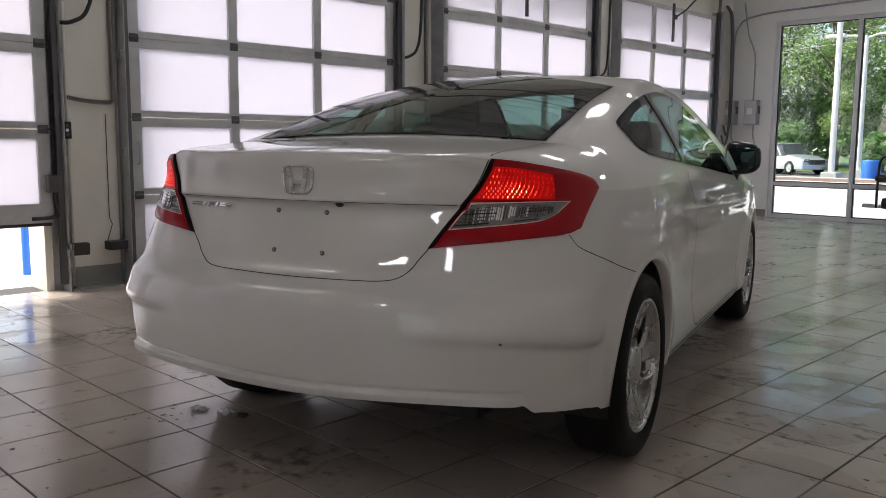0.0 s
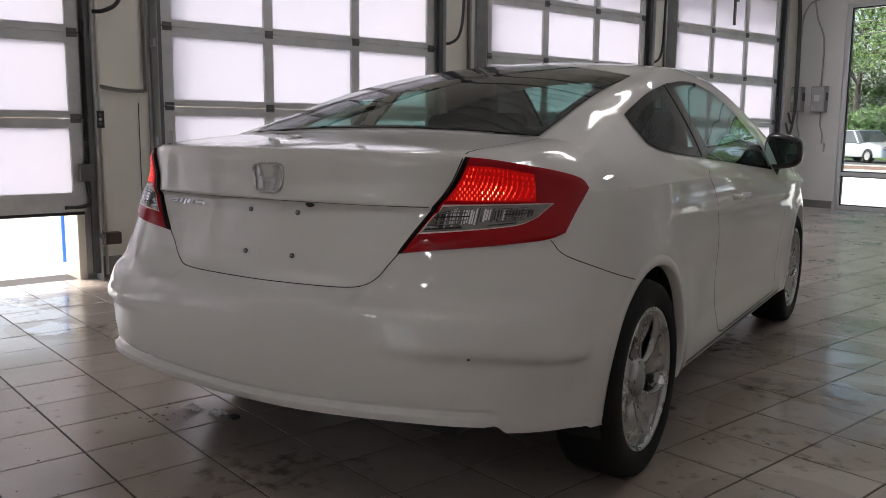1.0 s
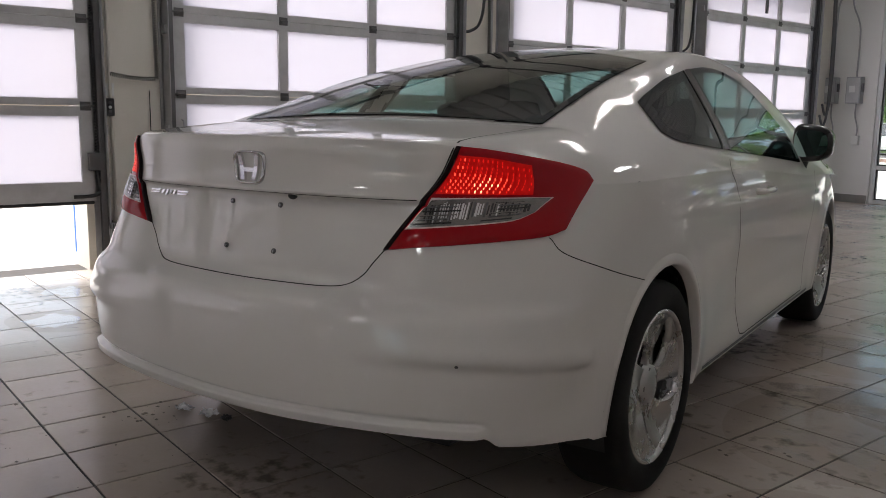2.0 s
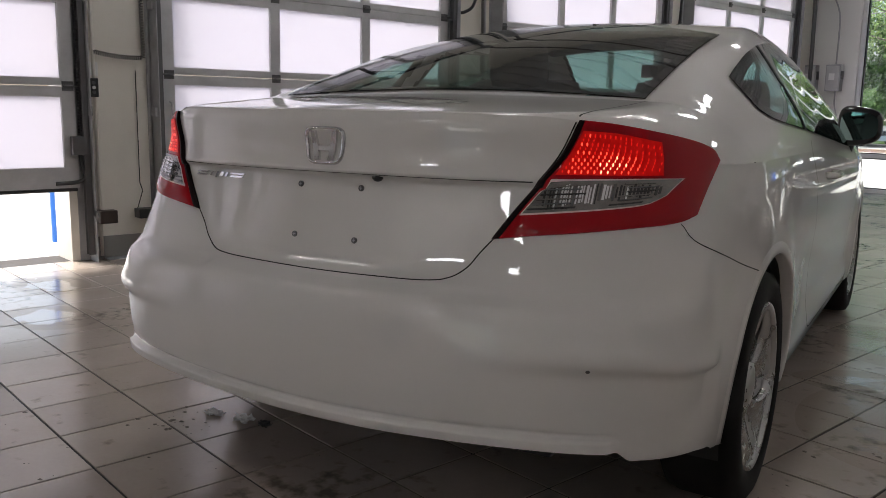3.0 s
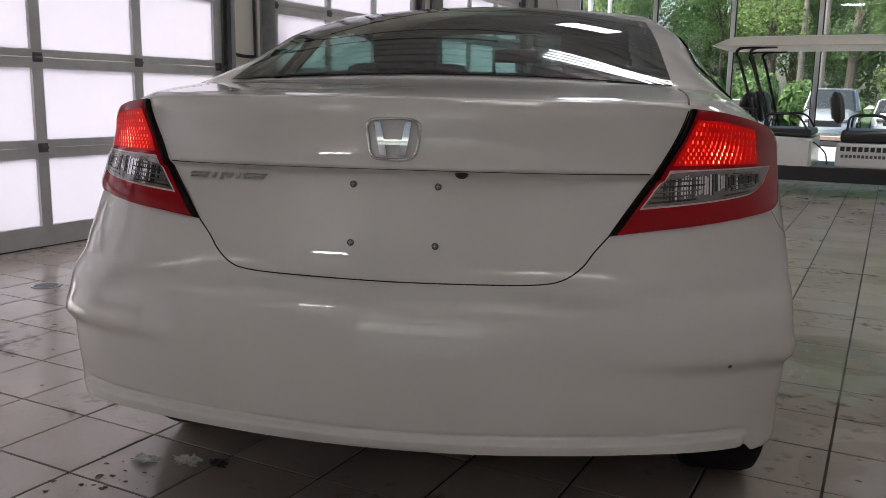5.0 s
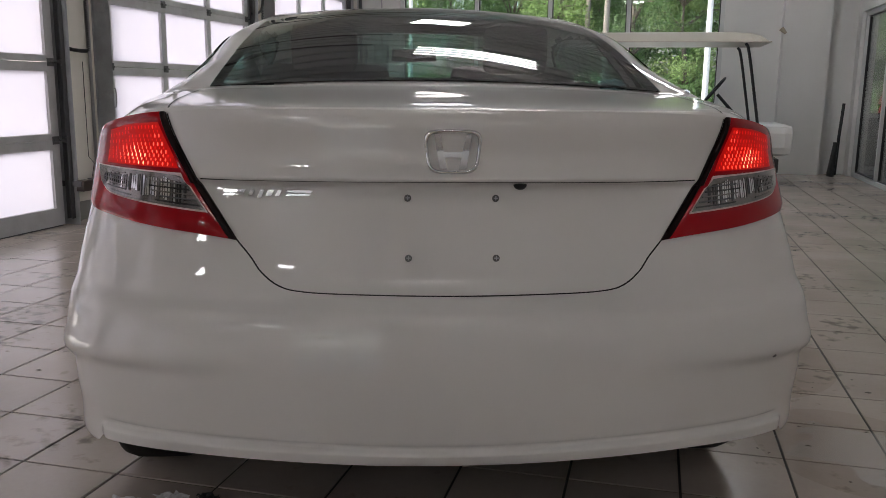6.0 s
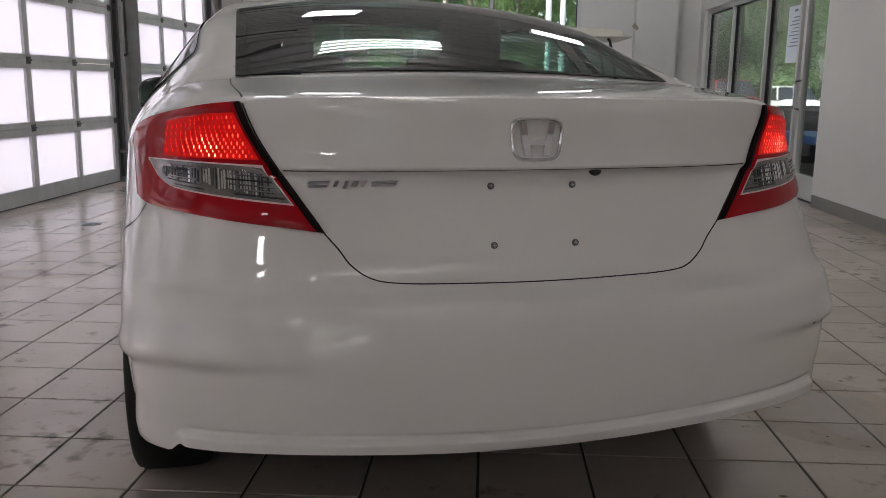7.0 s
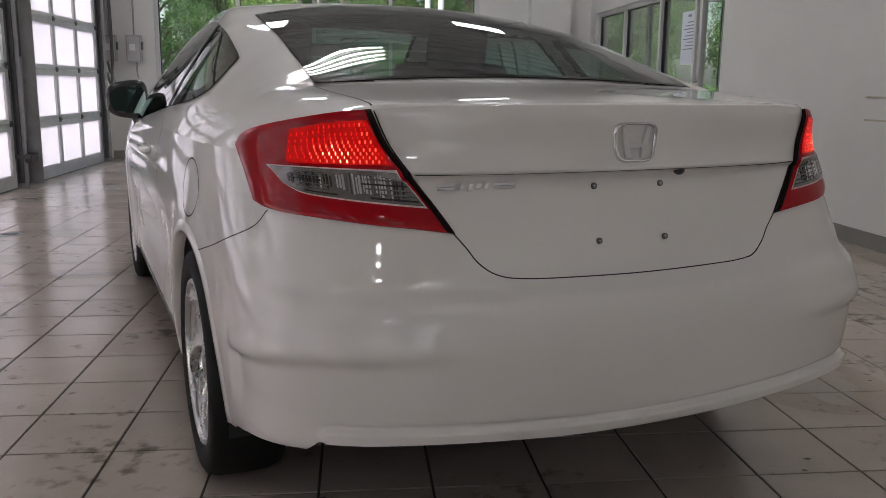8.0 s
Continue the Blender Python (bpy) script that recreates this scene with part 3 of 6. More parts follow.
def side_x(y, z):
    """Half width of the flank at y, z: shoulder, a hollow door, arches that swell."""
    w = body_w(z)
    if 1.15 < y < 3.1:
        w -= 0.016 * ease(1.15, 1.5, y) * (1 - ease(2.8, 3.1, y)) * ease(0.25, 0.42, z) * (1 - ease(0.5, 0.72, z))
        w += 0.006 * (1 - ease(0.0, 0.035, abs(z - 0.80 - 0.02 * (1.5 - y)))) * ease(1.15, 1.5, y) * (1 - ease(2.9, 3.1, y))
    w -= 0.045 * ease(2.8, 3.9, y)
    hub = HUB_R if y < 2 else HUB_F
    r = math.hypot((y - hub) / ARCH_Q, z - HUB_Z)
    if r < ARCH + 0.16:
        w += 0.012 * (1 - ease(ARCH, ARCH + 0.16, r))
    if y < 1.0:
        c = corner_w(z)
        w = c + (w - c) * ease(0.12, 1.0, y)
    return w


def tail_point(t, z):
    """The skin round the tail: t runs 0 to pi from the right flank to the left one."""
    w, d, n = corner_w(z), corner_d(z), corner_n(z)
    c, s = math.cos(t), math.sin(t)
    a = w * abs(c) ** (2 / n)
    y0 = tail_y(z)
    if 0.65 < z < 0.89:
        y0 += (plate_y(z) - y0) * (1 - ease(0.34, 0.62, a))
    y = y0 + d * (1 - abs(s) ** (2 / n))
    # the bumper's corners step in below a crease that falls towards the wheel; a proud lip runs below a groove
    zc = 0.543 - 0.16 * max(0.0, y)
    step = 0.8 * ease(0.36, 0.74, a) * (1 - ease(zc - 0.03, zc, z)) * ease(0.30, 0.42, z)
    step -= 0.42 * ease(0.36, 0.76, a) * math.exp(-((z - zc - 0.012) / 0.026) ** 2)
    lip = 0.362 + 0.024 * ease(0.0, 0.6, a)
    end = 1 - ease(0.70, 0.735, a + 0.6 * max(0.0, 0.365 - z))
    step -= 0.85 * (1 - ease(lip - 0.006, lip, z)) * end
    step += 0.45 * math.exp(-((z - lip - 0.004) / 0.006) ** 2) * end
    y += 0.017 * step * abs(s)
    x = a - 0.017 * step * abs(c)
    if y > 0.12:
        x += side_x(y, z) - w
    return Vector((math.copysign(x, c), y, z))


def tail_at(x, z):
    """The skin at a given x of the tail."""
    w, n = corner_w(z), corner_n(z)
    t = math.acos(max(-1, min(1, math.copysign((min(abs(x), w * 0.9999) / w) ** (n / 2), x))))
    return tail_point(t, z)


def nose_point(t, z):
    w, d, n = side_x(3.9, z), 0.62, 2.6
    c, s = math.cos(t), math.sin(t)
    return Vector((w * math.copysign(abs(c) ** (2 / n), c), nose_y(z) - d * (1 - abs(s) ** (2 / n)), z))


def tail_rim(t):
    """The upper rim of the tail's skin."""
    return tail_point(t, top_z(max(0.0, tail_point(t, 0.98).y)))


RIM = [tail_rim(t) for t in np.linspace(math.pi / 2, 0, 400)]
RIM_Y = np.maximum.accumulate(np.array([p.y for p in RIM]))
RIM_X = np.array([p.x for p in RIM])
RIM_Y0, RIM_Y1 = float(RIM_Y[0]), float(RIM_Y[-1])
RIM_TABLE = [float(q) for q in np.interp(np.linspace(0, 1, 2401) ** 2 * (RIM_Y1 - RIM_Y0) + RIM_Y0, RIM_Y, RIM_X)] + [float(RIM_X[-1])]


def tail_low(v):
    """The lower edge of the tail's skin: the lip rises from the middle, then the corner drops towards the wheel."""
    p = tail_point(v, 0.36)
    a = abs(p.x)
    lip = 0.331 + 0.027 * ease(0.0, 0.58, a)
    return lip + (low_z(p.y) - lip) * ease(0.715, 0.742, a)


def skirt_column(kind, v, rows):
    out = []
    for q in rows:
        if kind == "tail":
            r = tail_rim(v)
            top = top_h(r.x, r.y)
            z = tail_low(v) + (top - tail_low(v)) * q
            out.append(tail_point(v, z) if q < 0.999 else Vector((r.x, r.y, top)))
        elif kind == "nose":
            yt = nose_point(v, 0.6).y
            z = low_z(yt) + (top_z(yt) - low_z(yt)) * q
            out.append(nose_point(v, z))
        else:
            # the flank starts where each height's corner ends, and its rows follow the real place along the car
            f = (abs(v) - 0.6) / (3.55 - 0.6)
            yy = abs(v)
            for _ in range(8):
                z = low_z(yy) + (top_z(yy) - low_z(yy)) * q
                y0, y1 = tail_y(z) + corner_d(z), nose_y(z) - 0.62
                yy = y0 + (y1 - y0) * f
            out.append(Vector((math.copysign(side_x(yy, z), v), yy, z)))
    return out


def edge_x(y):
    """Half width of the top outline at y."""
    if y < RIM_Y1:
        u = 2400 * math.sqrt(max(0.0, (y - RIM_Y0) / (RIM_Y1 - RIM_Y0)))
        i = int(u)
        return RIM_TABLE[i] + (RIM_TABLE[i + 1] - RIM_TABLE[i]) * (u - i)
    if y > 3.4:
        n2, d2, yn = 2.6, 0.62, nose_y(0.62)
        if y > yn - d2:
            u = min(1, max(0, (y - (yn - d2)) / d2))
            return side_x(3.9, 0.8) * (1 - u**n2) ** (1 / n2)
    return side_x(y, top_z(y))


def top_row(y):
    """The height across the car at y, as a function of x."""
    zc, cr, xs, tz, fl = centre_z(y), crown(y), edge_x(y), top_z(max(0, y)), flank(y)
    k0 = 0.02 + 0.012 * ease(0.1, 0.6, y)
    rise = 0.045 * ease(0.08, 0.36, y)

    def height(x):
        a = zc - cr * x * x
        d = max(0.0, xs - abs(x))
        b = tz + d * (fl + 0.16) - 0.42 * min(d, 0.35) ** 2 + rise * (1 - math.exp(-d / 0.028))
        k = 0.001 + k0 * ease(0.0, 0.07, d)
        h = max(0.0, k - abs(a - b)) / k
        return min(a, b) - h * h * k * 0.25
    return height


def top_h(x, y):
    """Height of deck, glass and roof over the plan."""
    return top_row(y)(x)


def flank_glass(y, z):
    """A point of the side of the cabin at y, z."""
    row = top_row(y)
    lo, hi = 0.3, edge_x(y)
    for _ in range(18):
        mid = (lo + hi) / 2
        if row(mid) > z:
            lo = mid
        else:
            hi = mid
    return Vector((lo, y, z))


def normal_of(fn, a, b):
    e = 0.004
    n = (fn(a + e, b) - fn(a - e, b)).cross(fn(a, b + e) - fn(a, b - e)).normalized()
    p = fn(a, b)
    # away from the middle of the car
    return n if n.dot(p - Vector((0, 1.9, 0.6))) > 0 else -n


def patch(name, fn, corner_curves, mat, parent, offset=0.003, nu=14, nv=10, thick=0.0, label="", dome=0.0):
    """A patch of skin between four curves in the skin's own coordinates: bottom, top (u runs along both) and their straight ties. thick gives it an edge turned inwards; dome lets it fall towards its rim."""
    low, high = corner_curves
    verts, faces = [], []
    for j in range(nv + 1):
        for i in range(nu + 1):
            u, v = i / nu, j / nv
            a = (1 - v) * np.array(low(u)) + v * np.array(high(u))
            p, n = fn(*a), normal_of(fn, *a)
            rim_share = max(abs(2 * u - 1), abs(2 * v - 1))
            verts.append(p + n * (offset - dome * rim_share**10))
    w = nu + 1
    for j in range(nv):
        for i in range(nu):
            faces.append((j * w + i, j * w + i + 1, (j + 1) * w + i + 1, (j + 1) * w + i))
    if thick:
        base = len(verts)
        rim = [i for i in range(w)] + [j * w + nu for j in range(1, nv + 1)] + [nv * w + i for i in range(nu - 1, -1, -1)] + [j * w for j in range(nv - 1, 0, -1)]
        for k in rim:
            i, j = k % w, k // w
            u, v = i / nu, j / nv
            a = (1 - v) * np.array(low(u)) + v * np.array(high(u))
            verts.append(fn(*a) + normal_of(fn, *a) * (offset - dome - thick))
        m = len(rim)
        for k in range(m):
            faces.append((rim[k], base + k, base + (k + 1) % m, rim[(k + 1) % m]))
    me_ob = mesh(name, verts, faces, mat, parent, label)
    bm = bmesh.new()
    bm.from_mesh(me_ob.data)
    bmesh.ops.recalc_face_normals(bm, faces=bm.faces)
    c = sum((f.normal.dot(f.calc_center_median() - Vector((0, 1.9, 0.6))) for f in bm.faces), 0.0)
    if c < 0:
        bmesh.ops.reverse_faces(bm, faces=bm.faces)
    if thick:
        for e in bm.edges:
            if len(e.link_faces) == 2 and e.calc_face_angle(0) > 0.6:
                e.smooth = False
    bm.to_mesh(me_ob.data)
    bm.free()
    return me_ob


def strip(name, fn, pts, width, mat, parent, offset=0.0012, label="", n=40, skew=None):
    """A narrow band along a line of the skin, such as a panel joint."""
    ps = [Vector((p[0], p[1], 0)) for p in pts]
    line = bend(*ps, n=max(2, n // max(1, len(pts) - 1))) if len(ps) > 2 else [ps[0].lerp(ps[1], k / n) for k in range(n + 1)]
    verts, faces = [], []
    for i, p in enumerate(line):
        d = (line[min(i + 1, len(line) - 1)] - line[max(i - 1, 0)])
        a = fn(p.x, p.y)
        e = fn(p.x + d.x * 0.02, p.y + d.y * 0.02) - a
        nn = normal_of(fn, p.x, p.y)
        s = e.cross(nn).normalized() * width / 2
        verts += [a + nn * offset - s, a + nn * offset + s]
        if i:
            k = 2 * i
            faces.append((k - 2, k - 1, k + 1, k))
    return mesh(name, verts, faces, mat, parent, label)


def seg(*pts):
    """A polyline as a function of u in 0..1."""
    ps = [np.array(p, float) for p in pts]
    ls = [0.0]
    for a, b in zip(ps, ps[1:]):
        ls.append(ls[-1] + float(np.linalg.norm(b - a)))
    ls = [v / ls[-1] for v in ls]

    def at(u):
        i = 0
        while i < len(ls) - 2 and ls[i + 1] < u:
            i += 1
        return ps[i] + (ps[i + 1] - ps[i]) * ((u - ls[i]) / (ls[i + 1] - ls[i]))
    return at


def smooth_seg(*pts):
    line = bend(*[(*p, 0) for p in pts], n=10)
    return seg(*[(p.x, p.y) for p in line])


coupe = empty("coupe_car", pose(-2.0365, 1.6825, 0, 0, 0, 17.7), "white two-door coupe with lit red tail lamps, no number plate", "car")

# window outlines: rear glass in (x, y), side glass in (y, z)
GB = lambda x: 0.540 - 0.014 * (abs(x) / 0.585) ** 2      # base of the rear glass
REAR_LOW = smooth_seg(*[(x, GB(x)) for x in np.linspace(-0.578, 0.578, 9)])
REAR_TOP = smooth_seg(*[(x, 1.46 - 0.09 * (x / 0.555) ** 2) for x in np.linspace(-0.548, 0.548, 9)])
FRONT_LOW = smooth_seg(*[(x, 3.42 - 0.25 * (x / 0.65) ** 2) for x in np.linspace(-0.66, 0.66, 9)])
FRONT_TOP = smooth_seg(*[(x, 2.58 - 0.08 * (x / 0.5) ** 2) for x in np.linspace(-0.53, 0.53, 9)])
BELT = lambda y: 0.987 - 0.072 * (y - 1.40)
QUARTER = (smooth_seg((0.925, 1.046), (0.99, 1.022), (1.14, 1.006), (1.375, BELT(1.375))), smooth_seg((0.962, 1.136), (1.06, 1.168), (1.25, 1.222), (1.495, 1.262)))
DOOR_GLASS = (smooth_seg((1.43, BELT(1.43)), (2.0, BELT(2.0)), (2.58, BELT(2.58))), smooth_seg((1.555, 1.268), (1.87, 1.293), (2.16, 1.282), (2.41, 1.215), (2.60, 1.03)))


def top_fn(x, y):
    return Vector((x, y, top_h(x, y)))


def right_glass(y, z):
    return flank_glass(y, z)


def left_glass(y, z):
    p = flank_glass(y, z)
    return Vector((-p.x, p.y, p.z))


def outline(low, high, shrink):
    poly = [low(u) for u in np.linspace(0, 1, 25)] + [high(u) for u in np.linspace(1, 0, 25)]
    c = sum(poly) / len(poly)
    return [tuple(float(q) for q in c + (p - c) * shrink) for p in poly]


def inside(px, py, poly):
    hit, (xj, yj) = False, poly[-1]
    for xi, yi in poly:
        if (yi > py) != (yj > py) and px < (xj - xi) * (py - yi) / (yj - yi) + xi:
            hit = not hit
        xj, yj = xi, yi
    return hit


def build_skin():
    rows = np.concatenate([np.linspace(0, 0.12, 24, endpoint=False), np.linspace(0.12, 0.40, 28, endpoint=False), np.linspace(0.40, 0.76, 24, endpoint=False), np.linspace(0.76, 0.84, 10, endpoint=False), np.linspace(0.84, 1, 12)])
    us = np.cos(np.linspace(math.pi, 0, 161))
    us = np.sign(us) * np.abs(us) ** 0.8
    cols = []
    for u in us[::-1]:
        cols.append(("tail", math.acos(max(-1, min(1, math.copysign(abs(u) ** (corner_n(0.98) / 2), u))))))
    lefts = [("side", -v) for v in np.linspace(0.6, 3.55, 110)[1:]]
    noses = [("nose", v) for v in np.linspace(math.pi, 0, 60)[1:-1]]
    rights = [("side", v) for v in np.linspace(3.55, 0.6, 110)[:-1]]
    grid = [skirt_column(k, v, rows) for k, v in cols + lefts + noses + rights]
    nv, nc = len(rows), len(grid)
    verts = [p for col in grid for p in col]
    faces = []
    for i in range(nc):
        for j in range(nv - 1):
            k = (i + 1) % nc
            f = (i * nv + j, k * nv + j, k * nv + j + 1, i * nv + j + 1)
            c = sum((verts[q] for q in f), Vector()) / 4
            if abs(c.x) > 0.6 and any(math.hypot((c.y - hub) / ARCH_Q, c.z - HUB_Z) < ARCH + 0.012 for hub in (HUB_R, HUB_F)):
                continue
            faces.append(f[::-1])
    skirt = mesh("body", verts, faces, PAINT_WHITE, coupe, "white painted bodywork")
    # top skin
    ys = np.concatenate([np.linspace(0.0, 0.12, 14, endpoint=False), np.linspace(0.12, 4.1, 186, endpoint=False), np.linspace(4.1, nose_y(0.62), 16)])
    grid = []
    # columns of constant share of the outline's width; the rear rows bend with the tail
    for y in ys:
        row, row_h = [], top_row(y)
        for u in us:
            if y < 0.6:
                t = math.acos(max(-1, min(1, math.copysign(abs(u) ** (corner_n(0.98) / 2), u))))
                p = tail_rim(t)
                yy = p.y + (0.6 - p.y) * y / 0.6
                x = math.copysign(min(abs(p.x), edge_x(yy)), u)
                row.append(Vector((x, yy, top_h(x, yy))))
            else:
                x = u * edge_x(y)
                row.append(Vector((x, y, row_h(x))))
        grid.append(row)
    w = len(us)
    holes = [outline(REAR_LOW, REAR_TOP, 0.982), outline(FRONT_LOW, FRONT_TOP, 0.955), outline(*QUARTER, 0.93), outline(*DOOR_GLASS, 0.965)]
    verts = [p for r in grid for p in r]
    faces = []
    for j in range(len(ys) - 1):
        for i in range(w - 1):
            f = (j * w + i, j * w + i + 1, (j + 1) * w + i + 1, (j + 1) * w + i)
            c = sum((verts[q] for q in f), Vector()) / 4
            if inside(c.x, c.y, holes[0]) or inside(c.x, c.y, holes[1]):
                continue
            if 0.9 < c.y < 3.0 and abs(c.x) > 0.45 and (inside(c.y, c.z, holes[2]) or inside(c.y, c.z, holes[3])):
                continue
            faces.append(f)
    mesh("roof_and_deck", verts, faces, PAINT_WHITE, coupe, "white roof, pillars and boot deck")


build_skin()

# glass, with its black printed border
def shrunk(low, high, k):
    c = sum([low(u) for u in np.linspace(0, 1, 21)] + [high(u) for u in np.linspace(0, 1, 21)]) / 42
    return (lambda u: c + (low(u) - c) * k), (lambda u: c + (high(u) - c) * k)


def border(fn, low, high, k, parent, offset=0.003, n=48):
    a, b = shrunk(low, high, k)
    def loop(lo, hi):
        out = [lo(u) for u in np.linspace(0, 1, n)] + [lo(1) + (hi(1) - lo(1)) * t for t in np.linspace(0, 1, n)[1:]]
        out += [hi(u) for u in np.linspace(1, 0, n)[1:]] + [hi(0) + (lo(0) - hi(0)) * t for t in np.linspace(0, 1, n)[1:-1]]
        return out
    o, i = loop(low, high), loop(a, b)
    verts, faces = [], []
    for p, q in zip(o, i):
        verts.append(fn(*p) + normal_of(fn, *p) * offset)
        verts.append(fn(*q) + normal_of(fn, *q) * offset)
    m = len(o)
    for k2 in range(m):
        x, y = 2 * k2, 2 * ((k2 + 1) % m)
        faces.append((x, y, y + 1, x + 1))
    mesh("seal", verts, faces, GLASS_PRINT, parent, "black glass border")


for nm, fn, cs, k in (("rear_window", top_fn, (REAR_LOW, REAR_TOP), 0.95), ("windscreen", top_fn, (FRONT_LOW, FRONT_TOP), 0.93),
                      ("quarter_window", right_glass, QUARTER, 0.72), ("quarter_window", left_glass, QUARTER, 0.72),
                      ("door_window", right_glass, DOOR_GLASS, 0.91), ("door_window", left_glass, DOOR_GLASS, 0.91)):
    g = patch(nm, fn, cs, CAR_GLASS, coupe, offset=0.005, nu=56, nv=36, label="green tinted glass")
    g.visible_shadow = False
    border(fn, *cs, k, g)
# black pillar trim between quarter and door glass
for fn in (right_glass, left_glass):
    patch("pillar_trim", fn, (seg((1.372, BELT(1.372)), (1.434, BELT(1.434))), seg((1.490, 1.260), (1.560, 1.267))), BLACK_GLOSS, coupe, offset=0.009, nu=4, nv=12)

# ---- wheels ----
def wheel(x, y, flip):
    thing = part("wheel", lathe([(-0.09, 0.20), (-0.097, 0.24), (-0.101, 0.265), (-0.099, 0.288), (-0.090, 0.304), (-0.065, 0.3125), (0.0, 0.314), (0.065, 0.3125), (0.090, 0.304), (0.099, 0.288), (0.102, 0.265), (0.098, 0.242), (0.092, 0.229), (0.085, 0.222), (0.075, 0.216), (-0.09, 0.20)], 72), RUBBER, coupe, "worn black tyre", smooth=True)
    thing.matrix_basis = pose(x, y, HUB_Z, 0, 0, 180 if flip else 0)
    rim = part("rim", lathe([(0.090, 0.229), (0.095, 0.2255), (0.093, 0.2175), (0.078, 0.211), (0.03, 0.205), (-0.08, 0.203)], 72), ALLOY, thing, "silver alloy wheel", smooth=True)
    # five broad swirled blades, each tilted across its width, with edges turned inwards
    half = curve((0.045, 0.56), (0.075, 0.40), (0.105, 0.37), (0.15, 0.45), (0.19, 0.545), (0.214, 0.60))
    radii = np.linspace(0.045, 0.216, 22)
    for k in range(5):
        verts, faces = [], []
        for r in radii:
            mid = 2 * math.pi * k / 5 + 2.9 * (r - 0.045)
            for j in range(-1, 12):
                w = min(1.0, max(0.0, j / 10))
                a = mid + half(r) * (2 * w - 1)
                h = 0.058 + 0.026 * ease(0.06, 0.21, r) + (0.020 * (w - 0.5) - 0.010 * math.sin(math.pi * w)) * ease(0.06, 0.11, r) * (1 - 0.8 * ease(0.185, 0.214, r))
                if j in (-1, 11):
                    h -= 0.024
                verts.append((h, r * math.cos(a), r * math.sin(a)))
        for i in range(len(radii) - 1):
            for j in range(12):
                p = i * 13 + j
                faces.append((p, p + 1, p + 14, p + 13))
        mesh("spoke", verts, faces, ALLOY, thing, "broad swirled silver spoke")
    # black disc stands in for the shade between spokes and brake
    part("backing", lathe([(0.026, 0.0001), (0.030, 0.12), (0.034, 0.206)], 40), BLACK_PLASTIC, thing, "black disc in place of the shade behind the spokes")
    part("hub_cap", lathe([(0.05, 0.062), (0.07, 0.058), (0.074, 0.035), (0.076, 0.028), (0.078, 0.0001)], 24), ALLOY, thing, smooth=True)
    for s in range(5):
        a = 2 * math.pi * (s + 0.5) / 5
        bm = bmesh.new()
        rod(bm, (0.045, 0.05 * math.cos(a), 0.05 * math.sin(a)), (0.071, 0.05 * math.cos(a), 0.05 * math.sin(a)), 0.009, seg=6)
        part("lug_nut", bm, DARK_STEEL, thing)
    part("brake_disc", lathe([(0.01, 0.0001), (0.012, 0.13), (0.0, 0.131), (0.0, 0.0001)], 40), DARK_STEEL, thing, smooth=False)


for y in (HUB_R, HUB_F):
    out = 0.768 if y < 2 else 0.752
    wheel(out, y, False)
    wheel(-out, y, True)


def arch_lip(hub, side):
    """The rolled lip of a wheel arch and the dark liner behind it."""
    verts, faces = [], []
    n = 48
    for i in range(n + 1):
        a = math.pi * (-0.13 + 1.26 * i / n)
        for r, dx in ((ARCH + 0.030, 0.0005), (ARCH + 0.016, 0.004), (ARCH + 0.002, 0.005), (ARCH - 0.004, -0.002), (ARCH - 0.004, -0.03)):
            y = hub + r * ARCH_Q * math.cos(a)
            z = max(low_z(y) + 0.002, HUB_Z + r * math.sin(a))
            verts.append((side * (flank_skin(y, z) + dx), y, z))
    for i in range(n):
        for k in range(4):
            faces.append((i * 5 + k, i * 5 + k + 1, i * 5 + k + 6, i * 5 + k + 5))
    mesh("arch_lip", verts, faces, PAINT_WHITE, coupe, "white wheel arch lip")
    bm = bmesh.new()
    a = [[(side * x, hub + (ARCH + 0.005) * ARCH_Q * math.cos(t), HUB_Z + (ARCH + 0.005) * math.sin(t)) for t in np.linspace(-0.3, math.pi + 0.3, 30)] for x in (0.83, 0.80, 0.56)]
    vs = [[bm.verts.new(p) for p in row] for row in a]
    for p, q in zip(vs, vs[1:]):
        for k in range(29):
            bm.faces.new((p[k], p[k + 1], q[k + 1], q[k]))
    bm.faces.new(vs[-1])
    part("wheel_liner", bm, BLACK_PLASTIC, coupe, "black wheel arch liner")


def flank_skin(y, z):
    """Half width of the whole flank, corner included."""
    d = tail_y(z) + corner_d(z)
    if y >= d:
        return side_x(y, z)
    lo, hi = 0.0, math.pi / 2
    for _ in range(18):
        mid = (lo + hi) / 2
        if tail_point(mid, z).y < y:
            hi = mid
        else:
            lo = mid
    return tail_point(lo, z).x


for hub in (HUB_R, HUB_F):
    for side in (-1, 1):
        arch_lip(hub, side)

# underside and the cabin tub
# real underside, its boxes carried lower and wider to block light below
part("underbody", boxes((-0.74, 0.74, 0.1, 4.2, 0.32, 0.40), (-0.74, 0.74, 1.16, 2.98, 0.165, 0.33), (-0.62, 0.62, 2.98, 4.0, 0.19, 0.33), (-0.5, 0.5, 0.2, 1.16, 0.225, 0.33), bevel=0.01), BLACK_PLASTIC, coupe, "black underbody")
bm = bmesh.new()
rod(bm, (-0.1, 0.46, 0.26), (0.42, 0.46, 0.26), 0.075, seg=20)
part("exhaust", bm, DARK_STEEL, coupe, "dark steel exhaust box and pipe", smooth=True)
bm = bmesh.new()
rod(bm, (-0.68, HUB_R, 0.29), (0.68, HUB_R, 0.29), 0.04)
